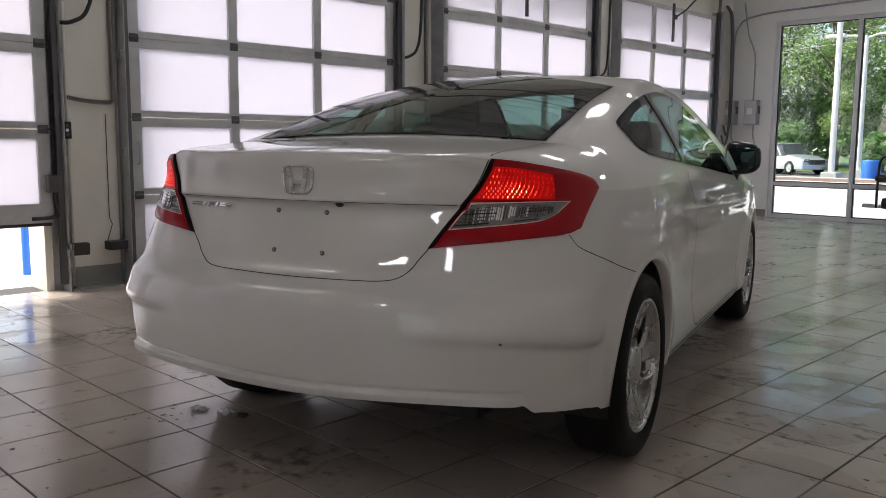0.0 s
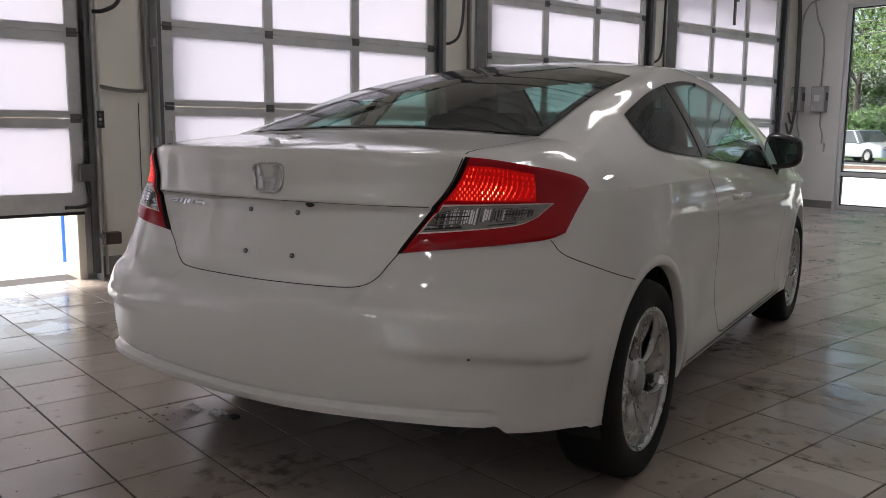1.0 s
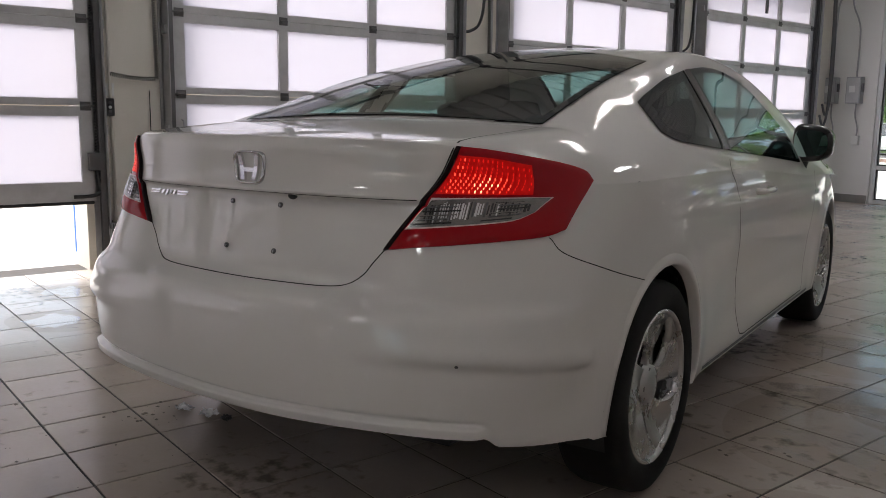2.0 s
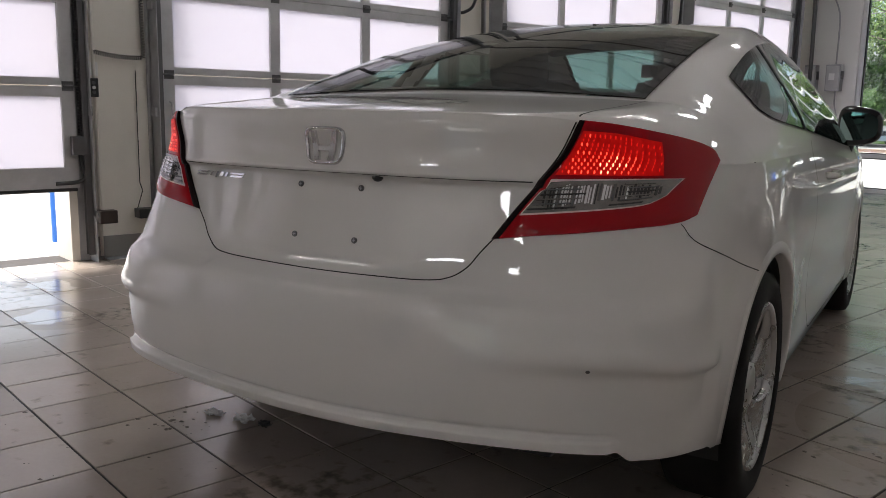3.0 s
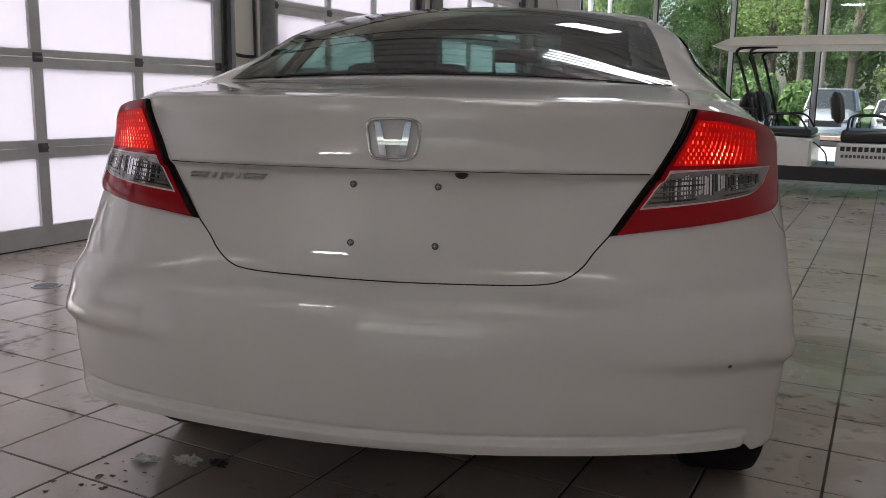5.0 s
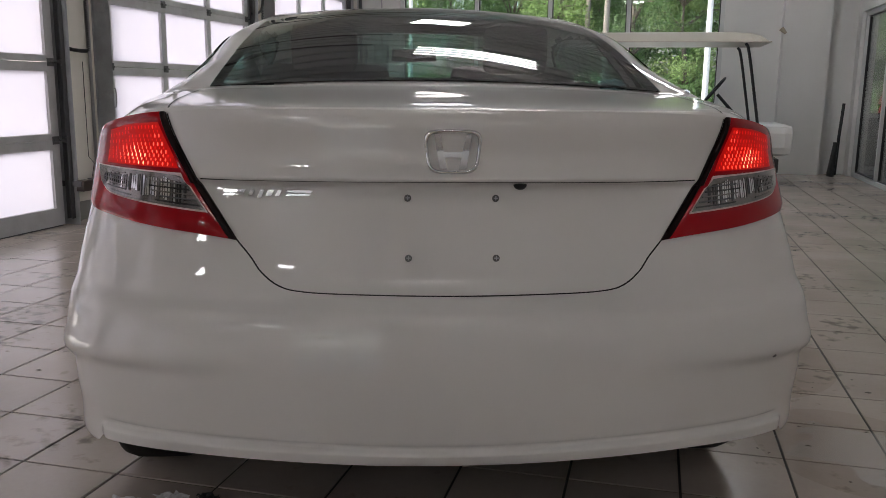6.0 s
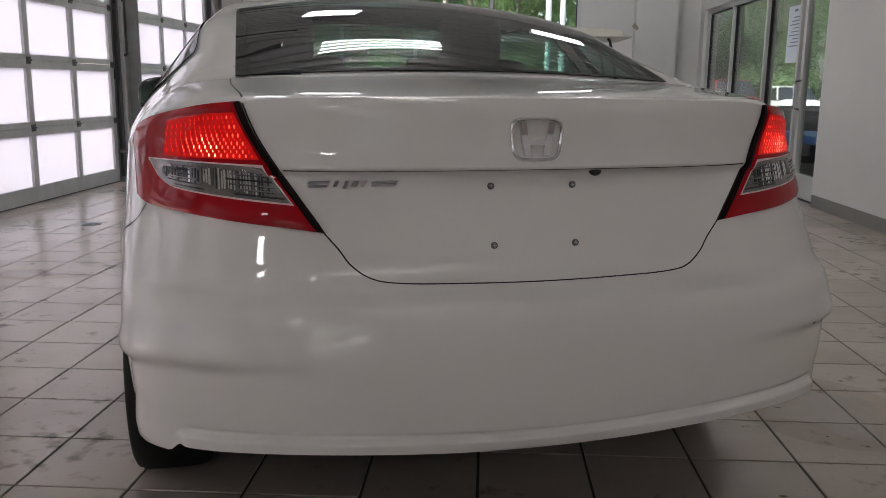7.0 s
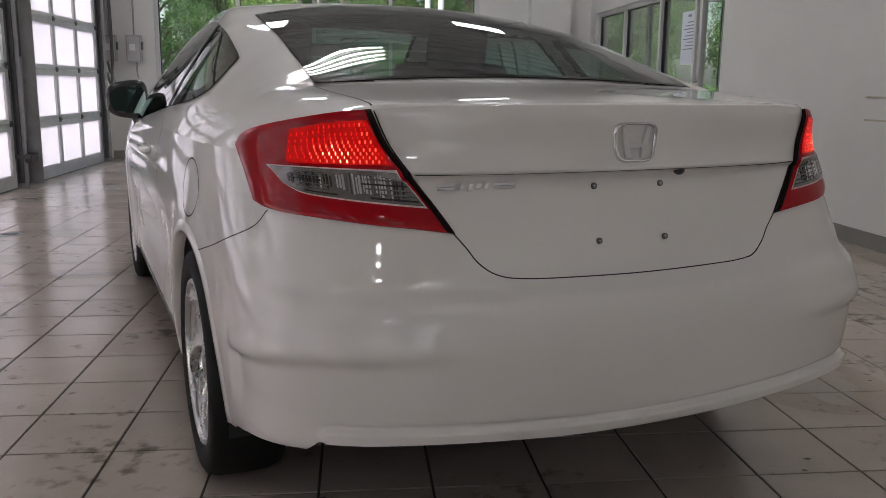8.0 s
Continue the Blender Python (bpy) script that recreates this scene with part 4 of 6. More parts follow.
part("rear_axle", bm, BLACK_PLASTIC, coupe, smooth=True)
part("floor_pan", boxes((-0.72, 0.72, 1.3, 3.3, 0.27, 0.34), (-0.78, -0.74, 1.25, 3.3, 0.27, 0.93), (0.74, 0.78, 1.25, 3.3, 0.27, 0.93), (-0.72, 0.72, 0.56, 1.25, 0.9, 0.985), (-0.72, 0.72, 3.0, 3.5, 0.4, 0.93), (-0.70, 0.70, 1.25, 1.29, 0.3, 0.96), bevel=0.01), CABIN, coupe, "grey cabin lining")
for x in (-0.38, 0.38):
    bm = boxes((x - 0.25, x + 0.25, 2.0, 2.5, 0.4, 0.58), bevel=0.05)
    box(bm, -0.26, 0.26, -0.07, 0.07, -0.02, 0.66, bevel=0.06, m=pose(x, 1.98, 0.52, 14))
    seat = part("front_seat", bm, SEAT_CLOTH, coupe, "dark cloth front seat", smooth=True)
    bm = bmesh.new()
    box(bm, -0.13, 0.13, -0.05, 0.05, 0, 0.19, bevel=0.045, m=pose(x, 1.80, 1.13, 10))
    part("head_rest", bm, SEAT_CLOTH, seat, smooth=True)
    bm = bmesh.new()
    box(bm, -0.33, 0.33, -0.08, 0.08, 0, 0.54, bevel=0.06, m=pose(x * 0.9, 1.36, 0.5, 22))
    rear = part("rear_seat", bm, SEAT_CLOTH, coupe, "dark cloth rear seat", smooth=True)
    bm = bmesh.new()
    box(bm, -0.15, 0.15, -0.045, 0.045, 0, 0.13, bevel=0.04, m=pose(x * 0.9, 1.17, 0.97, 14))
    part("head_rest", bm, SEAT_CLOTH, rear, smooth=True)
bm = bmesh.new()
pts = [(-0.38 + 0.185 * math.cos(a), 2.72 + 0.07 * math.sin(a), 0.93 + 0.17 * math.sin(a)) for a in np.linspace(0, 2 * math.pi, 33)]
pipe(bm, pts, 0.015)
box(bm, -0.53, -0.23, 2.70, 2.74, 0.91, 0.95, bevel=0.01)
part("steering_wheel", bm, BLACK_PLASTIC, coupe, smooth=True)
part("dashboard", boxes((-0.70, 0.70, 2.85, 3.2, 0.7, 0.985), bevel=0.06), BLACK_PLASTIC, coupe, "black dashboard", smooth=True)
bm = boxes((-0.11, 0.11, 2.60, 2.63, 1.20, 1.265), bevel=0.012)
part("rear_view_mirror", bm, BLACK_PLASTIC, coupe)
# dark headliner under the roof, and the lining of the rear pillars
patch("headliner", top_fn, (seg((-0.54, 1.5), (0.54, 1.5)), seg((-0.53, 2.48), (0.53, 2.48))), CABIN, coupe, offset=-0.03, nu=16, nv=16, label="grey headliner")
for s in (-1, 1):
    patch("pillar_lining", (lambda a, b, s=s: Vector((s * top_fn(a, b).x, b, top_fn(a, b).z))), (seg((0.60, 0.56), (0.77, 0.56)), seg((0.575, 1.40), (0.61, 1.40))), CABIN, coupe, offset=-0.03, nu=8, nv=16, label="grey pillar lining")
# pale strip over the rear shelf
bm = bmesh.new()
box(bm, -0.035, 0.035, -0.26, 0.26, 0, 0.004, m=pose(0.40, 0.93, 1.03, 8, 0, -28))
part("shelf_flap", bm, BEIGE, coupe, "pale beige strip on the rear shelf")

# ---- tail lamps ----
def tail_lamp(side):
    # outline in (x, z): lower and upper edge; the inner edge bows, the outer corners are round
    low = smooth_seg((0.430, 0.766), (0.51, 0.779), (0.60, 0.790), (0.70, 0.801), (0.762, 0.808), (0.783, 0.821))
    top = smooth_seg((0.580, 1.016), (0.642, 1.009), (0.70, 0.997), (0.748, 0.981), (0.776, 0.961), (0.787, 0.933))

    def fn(u, v):
        q = (1 - v) * low(min(1, max(0, u))) + v * top(min(1, max(0, u)))
        bow = 0.013 * math.sin(math.pi * min(1, max(0, v)) ** 1.6) * (1 - u)
        return tail_at(side * (q[0] + bow), q[1])

    def face(x, z):
        return tail_at(side * x, z)

    def between(lo, hi):
        return lambda p, q: (1 - q) * lo(p) + q * hi(p)
    lamp = patch("tail_lamp", fn, (lambda t: np.array((0.05 + 0.95 * t, 0.0)), lambda t: np.array((0.04 + 0.96 * t, 1.0))), RED_LENS, coupe, offset=0.012, nu=60, nv=44, thick=0.02, label="red tail lamp, lit", dome=0.005)
    patch("dark_inner_band", fn, (lambda t: np.array((0.062 * t, 0.0)), lambda t: np.array((0.05 * t, 1.0))), LAMP_BLACK, lamp, offset=0.0105, nu=4, nv=30, thick=0.018, label="black band along the inner edge", dome=0.004)
    lit = between(smooth_seg((0.545, 0.902), (0.63, 0.902), (0.722, 0.902)), smooth_seg((0.588, 0.996), (0.65, 0.990), (0.712, 0.974)))
    reflector = patch("lit_reflector", face, (lambda t: lit(t, 0), lambda t: lit(t, 1)), RED_LIT, lamp, offset=0.0128, nu=22, nv=12, label="glowing red reflector")

    # upright columns of facets, bending a little, brightest low over the bulb
    def facets(name, mat, label, lo, hi):
        verts, faces = [], []
        for i in range(15):
            for j in range(10):
                p = 0.05 + 0.90 * i / 14 + 0.03 * math.sin(3.0 * j / 9)
                q = 0.07 + 0.84 * j / 9
                grain = 0.5 + 0.5 * math.sin(i * 12.9 + j * 78.2)
                glow = math.exp(-((p - 0.50) / 0.26) ** 2 - ((q - 0.25) / 0.30) ** 2) + 0.28 * math.exp(-((p - 0.12) / 0.1) ** 2) + 0.22 * grain
                if not lo < glow <= hi:
                    continue
                x, z = lit(p, q)
                c, n = face(x, z), normal_of(face, x, z)
                up = (face(x, z + 0.002) - c).normalized()
                w = n.cross(up).normalized()
                k, g = len(verts), c + n * 0.0142
                r, h = 0.0014 + 0.0006 * grain, 0.0024 + 0.0014 * grain
                ring = [g - w * r * 0.5 - up * h, g + w * r * 0.5 - up * h, g + w * r, g + w * r * 0.5 + up * h, g - w * r * 0.5 + up * h, g - w * r]
                verts += ring
                faces.append(tuple(range(k, k + 6)))
        tagged(mesh(name, verts, faces, mat, reflector, label, smooth=False), kind="stuff")
    facets("dim_facet_field", RED_DIM, "dim red facets", 0.12, 0.40)
    facets("bright_facet_field", RED_SPOT, "bright red facets", 0.40, 0.85)
    facets("hot_facet_field", HOT_SPOT, "pale orange facets over the bulb", 0.85, 3.0)
    # clear reversing light with its pale edge, upright flutes and level ribs
    clear_low = smooth_seg((0.493, 0.821), (0.60, 0.832), (0.68, 0.841), (0.712, 0.848), (0.732, 0.862))
    clear_top = smooth_seg((0.540, 0.889), (0.61, 0.891), (0.69, 0.893), (0.748, 0.894))
    clear = between(clear_low, clear_top)
    patch("clear_edge", face, (lambda t: clear(-0.014 + 1.028 * t, -0.055), lambda t: clear(-0.014 + 1.028 * t, 1.05)), LENS_EDGE, lamp, offset=0.0134, nu=20, nv=6, label="pale moulded edge")
    window = patch("reversing_light", face, (lambda t: clear(t, 0), lambda t: clear(t, 1)), CLEAR_LENS, lamp, offset=0.0140, nu=20, nv=6, label="clear silver reversing light")
    # mixed chrome, dark and black pieces imitate the lens's bright and dark reflections
    rng = random.Random(5)
    for k in range(36):
        x, wide = 0.530 + 0.196 * k / 36, 0.0018 + 0.0026 * rng.random()
        bulb = math.exp(-((x - 0.60) / 0.032) ** 2)
        m = CHROME if rng.random() < 0.12 + 0.6 * bulb else (DARK_STEEL, BLACK_GLOSS, BLACK_GLOSS)[rng.randrange(3)]
        z0 = 0.829 + 0.16 * (x - 0.530) + 0.010 * rng.random()
        z1 = min(0.886, 0.874 + 1.2 * (x - 0.530)) - 0.008 * rng.random()
        patch("flute", face, (seg((x, z0), (x + wide, z0)), seg((x, z1), (x + wide, z1))), m, window, offset=0.0146 + 0.0005 * rng.random(), nu=1, nv=3)
    for k in range(6):
        q0 = 0.10 + 0.15 * k
        for p0, e in ((0.02, 0.30 + 0.1 * rng.random()), (0.62 + 0.1 * rng.random(), 0.22)):
            patch("rib", face, (lambda t, q0=q0, p0=p0, e=e: clear(p0 + e * t, q0), lambda t, q0=q0, p0=p0, e=e: clear(p0 + e * t, q0 + 0.045)), (BLACK_GLOSS, DARK_STEEL, CLEAR_LENS)[k % 3], window, offset=0.0156, nu=8, nv=1)


tail_lamp(1)
tail_lamp(-1)

# ---- boot lid joints, badge, screws ----
def tail_xz(x, z):
    return tail_at(x, z)


def lamp_inner(z):
    v = (z - 0.768) / 0.245
    return 0.4335 + 0.142 * v + 0.012 * math.sin(math.pi * min(1, v) ** 1.6)


lid = [(lamp_inner(z), z) for z in (1.013, 0.985, 0.95, 0.91, 0.87, 0.83, 0.80, 0.772)] + [(0.405, 0.735), (0.382, 0.704), (0.347, 0.680), (0.295, 0.6705), (0.18, 0.6665), (0.0, 0.664), (-0.18, 0.6665), (-0.295, 0.6705), (-0.347, 0.680), (-0.382, 0.704), (-0.405, 0.735)] + [(-lamp_inner(z), z) for z in (0.772, 0.80, 0.83, 0.87, 0.91, 0.95, 0.985, 1.013)]
strip("lid_joint", tail_xz, lid, 0.0032, GAP, coupe, n=180, label="dark joint round the boot lid")
for side in (-1, 1):
    strip("lid_side_joint", top_fn, [(side * 0.590, 0.50), (side * 0.592, 0.36), (side * 0.586, 0.22), (side * 0.576, 0.10)], 0.0042, GAP, coupe, n=30, label="dark joint beside the boot lid")
strip("garnish_joint", tail_xz, [(-0.505, 0.887), (0.505, 0.889)], 0.0026, GAP, coupe, n=60, label="dark joint of the lid garnish")
for x, z in ((-0.0915, 0.852), (0.0865, 0.852), (-0.09, 0.734), (0.087, 0.734)):
    p, n = tail_xz(x, z), normal_of(tail_xz, x, z)
    bm = bmesh.new()
    rod(bm, p - n * 0.004, p + n * 0.004, 0.0078, 0.0068, seg=14)
    s = part("screw", bm, DARK_STEEL, coupe, "dark plate screw in a pale washer")
    bm = bmesh.new()
    u, w = Vector((1, 0, 0)), n.cross(Vector((1, 0, 0))).normalized()
    for d in (u, w):
        e = n.cross(d).normalized()
        vs = [bm.verts.new(p + n * 0.0045 + d * a * 0.0045 + e * b * 0.0011) for a, b in ((-1, -1), (1, -1), (1, 1), (-1, 1))]
        bm.faces.new(vs)
    part("slot", bm, STEEL, s)
p, n = tail_xz(0.135, 0.880), normal_of(tail_xz, 0.135, 0.87)
bm = bmesh.new()
bmesh.ops.create_uvsphere(bm, u_segments=12, v_segments=8, radius=0.014, matrix=Matrix.Translation(p + n * 0.004) @ Matrix.Diagonal((1, 0.8, 0.75, 1)))
part("lid_release", bm, BLACK_PLASTIC, coupe, "small black boot release", smooth=True)


def badge():
    """Chrome rounded frame with plain bars."""
    cx, cz = -0.003, 0.947
    w, h = 0.0555, 0.0445

    def ring(k, taper=1.0):
        out = []
        for i in range(48):
            a = 2 * math.pi * i / 48
            c, s = math.cos(a), math.sin(a)
            x = math.copysign(abs(c) ** 0.45, c) * w * k
            z = math.copysign(abs(s) ** 0.45, s) * h * k
            x *= 1 + 0.10 * z / h
            out.append((cx + x, cz + z))
        return out
    verts, faces = [], []
    for k, off in ((1.0, 0.0), (0.975, 0.008), (0.90, 0.009), (0.865, 0.003)):
        for x, z in ring(k):
            verts.append(tail_xz(x, z) + normal_of(tail_xz, x, z) * off)
    for r in range(3):
        for i in range(48):
            j = (i + 1) % 48
            faces.append((r * 48 + i, r * 48 + j, (r + 1) * 48 + j, (r + 1) * 48 + i))
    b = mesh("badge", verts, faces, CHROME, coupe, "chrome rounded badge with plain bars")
    fn = lambda x, z: tail_xz(x, z)
    for sx in (-1, 1):
        patch("badge_bar", fn, (seg((cx + sx * 0.0115, cz - 0.035), (cx + sx * 0.0265, cz - 0.035)), seg((cx + sx * 0.0255, cz + 0.035), (cx + sx * 0.038, cz + 0.035))), CHROME, b, offset=0.009, nu=3, nv=6, thick=0.008)
    patch("badge_bar", fn, (seg((cx - 0.017, cz - 0.012), (cx + 0.017, cz - 0.012)), seg((cx - 0.019, cz + 0.0), (cx + 0.019, cz + 0.0))), CHROME, b, offset=0.0085, nu=4, nv=3, thick=0.008)


badge()
# model script on the lid as plain chrome bars
for i, (a, b, z0, z1) in enumerate(((-0.461, -0.420, 0.860, 0.8645), (-0.461, -0.424, 0.853, 0.8575), (-0.411, -0.403, 0.853, 0.8645), (-0.392, -0.384, 0.849, 0.8645), (-0.376, -0.364, 0.853, 0.8645), (-0.356, -0.348, 0.853, 0.8645), (-0.336, -0.285, 0.860, 0.8645), (-0.336, -0.290, 0.853, 0.8575))):
    patch("script_bar", tail_xz, (seg((a, z0), (b, z0)), seg((a + 0.006, z1), (b + 0.006, z1))), CHROME, coupe, offset=0.006, nu=4, nv=2, thick=0.005)

# bumper joints on the flanks, fuel flap, door joints
def flank_r(y, z):
    return Vector((flank_skin(y, z), y, z))


def flank_l(y, z):
    return Vector((-flank_skin(y, z), y, z))


for fn in (flank_r, flank_l):
    strip("bumper_joint", fn, [(0.205, 0.806), (0.243, 0.762), (0.42, 0.704), (0.66, 0.640)], 0.0028, GAP, coupe, n=24)
    strip("door_joint", fn, [(1.40, 0.955), (1.405, 0.91), (1.465, 0.84), (1.53, 0.62), (1.585, 0.42), (1.65, 0.30), (1.72, 0.275)], 0.005, GAP, coupe, n=40)
    strip("door_joint", fn, [(1.72, 0.275), (2.78, 0.275)], 0.005, GAP, coupe, n=40)
    strip("door_joint", fn, [(2.78, 0.275), (2.85, 0.6), (2.84, 0.855)], 0.005, GAP, coupe, n=24)
    # belt moulding, sill, handle
    strip("sill_trim", fn, [(1.20, 0.262), (2.94, 0.256)], 0.014, BLACK_PLASTIC, coupe, offset=0.003, n=40)
    s = 1 if fn is flank_r else -1
    bm = bmesh.new()
    pts = [fn(1.72 + 0.02 * k, 0.825) + Vector((s * (0.03 if 0 < k < 9 else 0.0), 0, 0)) for k in range(10)]
    pipe(bm, pts, 0.012)
    part("door_handle", bm, PAINT_WHITE, coupe, "white door handle", smooth=True)
flap = [(0.72 + 0.085 * math.cos(a), 0.80 + 0.075 * math.sin(a)) for a in np.linspace(0, 2 * math.pi, 25)]
strip("fuel_flap_joint", flank_l, flap, 0.004, GAP, coupe, n=72)
# small dent mark on the bumper
p, n = tail_xz(0.672, 0.532), normal_of(tail_xz, 0.672, 0.532)
bm = bmesh.new()
rod(bm, p - n * 0.002, p + n * 0.0012, 0.0045, seg=8)
part("chip", bm, DARK_STEEL, coupe, "small dark stone chip")


def mirror_arm(side):
    s = side
    bm = bmesh.new()
    got = bmesh.ops.create_uvsphere(bm, u_segments=24, v_segments=16, radius=1.0)["verts"]
    for v in got:
        x, y, z = v.co
        x, y, z = (math.copysign(abs(q) ** 0.6, q) for q in (x, y, z))
        v.co = Vector((s * (0.884 + 0.094 * x), 2.66 + (0.045 if y < 0 else 0.085) * y - 0.03 * x, 0.99 + 0.086 * z * (1 - 0.16 * x)))
    shell = part("door_mirror", bm, BLACK_GLOSS, coupe, "glossy black door mirror", smooth=True)
    face = lambda u, w: (s * (0.884 + 0.078 * u), 2.600 - 0.0315 * u, 0.99 + 0.060 * w * (1 - 0.14 * u))
    bm = bmesh.new()
    ring = [bm.verts.new(face(math.copysign(abs(math.cos(a)) ** 0.6, math.cos(a)), math.copysign(abs(math.sin(a)) ** 0.6, math.sin(a)))) for a in np.linspace(0, 2 * math.pi, 33)[:-1]]
    bm.faces.new(ring)
    part("mirror_glass", bm, MIRROR, shell, "mirror glass")
    bm = bmesh.new()
    pipe(bm, [(s * 0.822, 2.70, 0.84), (s * 0.828, 2.69, 0.89), (s * 0.85, 2.67, 0.945)], 0.034, seg=10)
    part("arm", bm, BLACK_PLASTIC, shell, smooth=True)


mirror_arm(1)
mirror_arm(-1)
# head lamps and grille
def nose_at(x, z):
    w = side_x(3.9, z)
    t = math.acos(max(-1, min(1, math.copysign((min(abs(x), w * 0.999) / w) ** 1.3, x))))
    return nose_point(t, z)


for s in (1, -1):
    patch("head_lamp", (lambda x, z, s=s: nose_at(s * x, z)), (seg((0.42, 0.60), (0.80, 0.66)), seg((0.45, 0.68), (0.79, 0.73))), CLEAR_LENS, coupe, offset=0.004, label="clear head lamp")
patch("grille", nose_at, (seg((-0.4, 0.585), (0.4, 0.585)), seg((-0.42, 0.655), (0.42, 0.655))), BLACK_PLASTIC, coupe, offset=0.004, label="black grille")

# ---- ceiling lights ----
def strip_light(x, y, turn=0):
    thing = empty("strip_light", pose(x, y, CZ - 0.28, 0, 0, turn), "strip light with four bare tubes under the ceiling", "ceiling light", "strip lights")
    bm = boxes((-0.5, -0.45, -0.26, 0.26, 0.06, 0.08), (0.45, 0.5, -0.26, 0.26, 0.06, 0.08), *[(-0.62, 0.62, -0.18 + 0.11 * k, -0.15 + 0.11 * k, 0.025, 0.06) for k in range(4)])
    part("batten", bm, STEEL, thing, "grey metal battens")
    for k in range(4):
        bm = bmesh.new()
        yy = -0.165 + 0.11 * k
        rod(bm, (-0.6, yy, 0.0), (0.6, yy, 0.0), 0.007, seg=10)
        part("tube", bm, TUBE, thing, "glowing lamp tube")
    for xx in (-0.45, 0.45):
        bm = bmesh.new()
        rod(bm, (xx, 0, 0.08), (xx, 0, 0.28), 0.004, seg=6)
        part("hanger", bm, STEEL, thing)


def panel_light(x, y, half=0.33):
    thing = empty("panel_light", pose(x, y, CZ - 0.28), "white square panel light under the ceiling", "ceiling light", "panel lights")
    part("housing", boxes((-half - 0.03, half + 0.03, -half - 0.03, half + 0.03, 0.01, 0.07), bevel=0.005), WHITE_PLASTIC, thing, "white metal housing")
    part("diffuser", boxes((-half, half, -half, half, -0.002, 0.012)), TUBE_PANEL, thing, "glowing white diffuser")
    for xx in (-0.2, 0.2):
        bm = bmesh.new()
        rod(bm, (xx, 0, 0.07), (xx, 0, 0.28), 0.004, seg=6)
        part("hanger", bm, STEEL, thing)


TUBE_PANEL = material("white_lamp_panel", (0.95, 0.97, 1.0), 0.4, vary=0.0, emit=9.0)
# the pair at y = -1.2 is unseen, added to light the car's tail
for x, y, turn in ((-2.85, 6.45, 8), (-0.9, 4.6, 0), (-4.3, -1.2, 0), (-0.9, -1.2, 0)):
    strip_light(x, y, turn)
# (-3.85, 3.4) and (-2.6, -6.0) are unseen, added to fill the hall
for x, y in ((-3.85, 9.0), (-3.85, 3.4), (-0.9, 9.6), (-2.6, -6.0)):
    panel_light(x, y)

# ---- fittings on the west wall between the doors ----
def spiral(a, b, r=0.012, turns=30, sag=0.0, n=9, wire=0.0035):
    """A coiled cord from a to b."""
    a, b = Vector(a), Vector(b)
    d = (b - a).normalized()
    s = d.orthogonal().normalized()
    u = d.cross(s)
    pts = []
    for i in range(turns * n + 1):
        t = i / (turns * n)
        ang = 2 * math.pi * i / n
        p = a.lerp(b, t) + Vector((0, 0, -sag * 4 * t * (1 - t)))
        pts.append(p + (s * math.cos(ang) + u * math.sin(ang)) * r)
    bm = bmesh.new()
    pipe(bm, pts, wire, seg=5)
    return bm


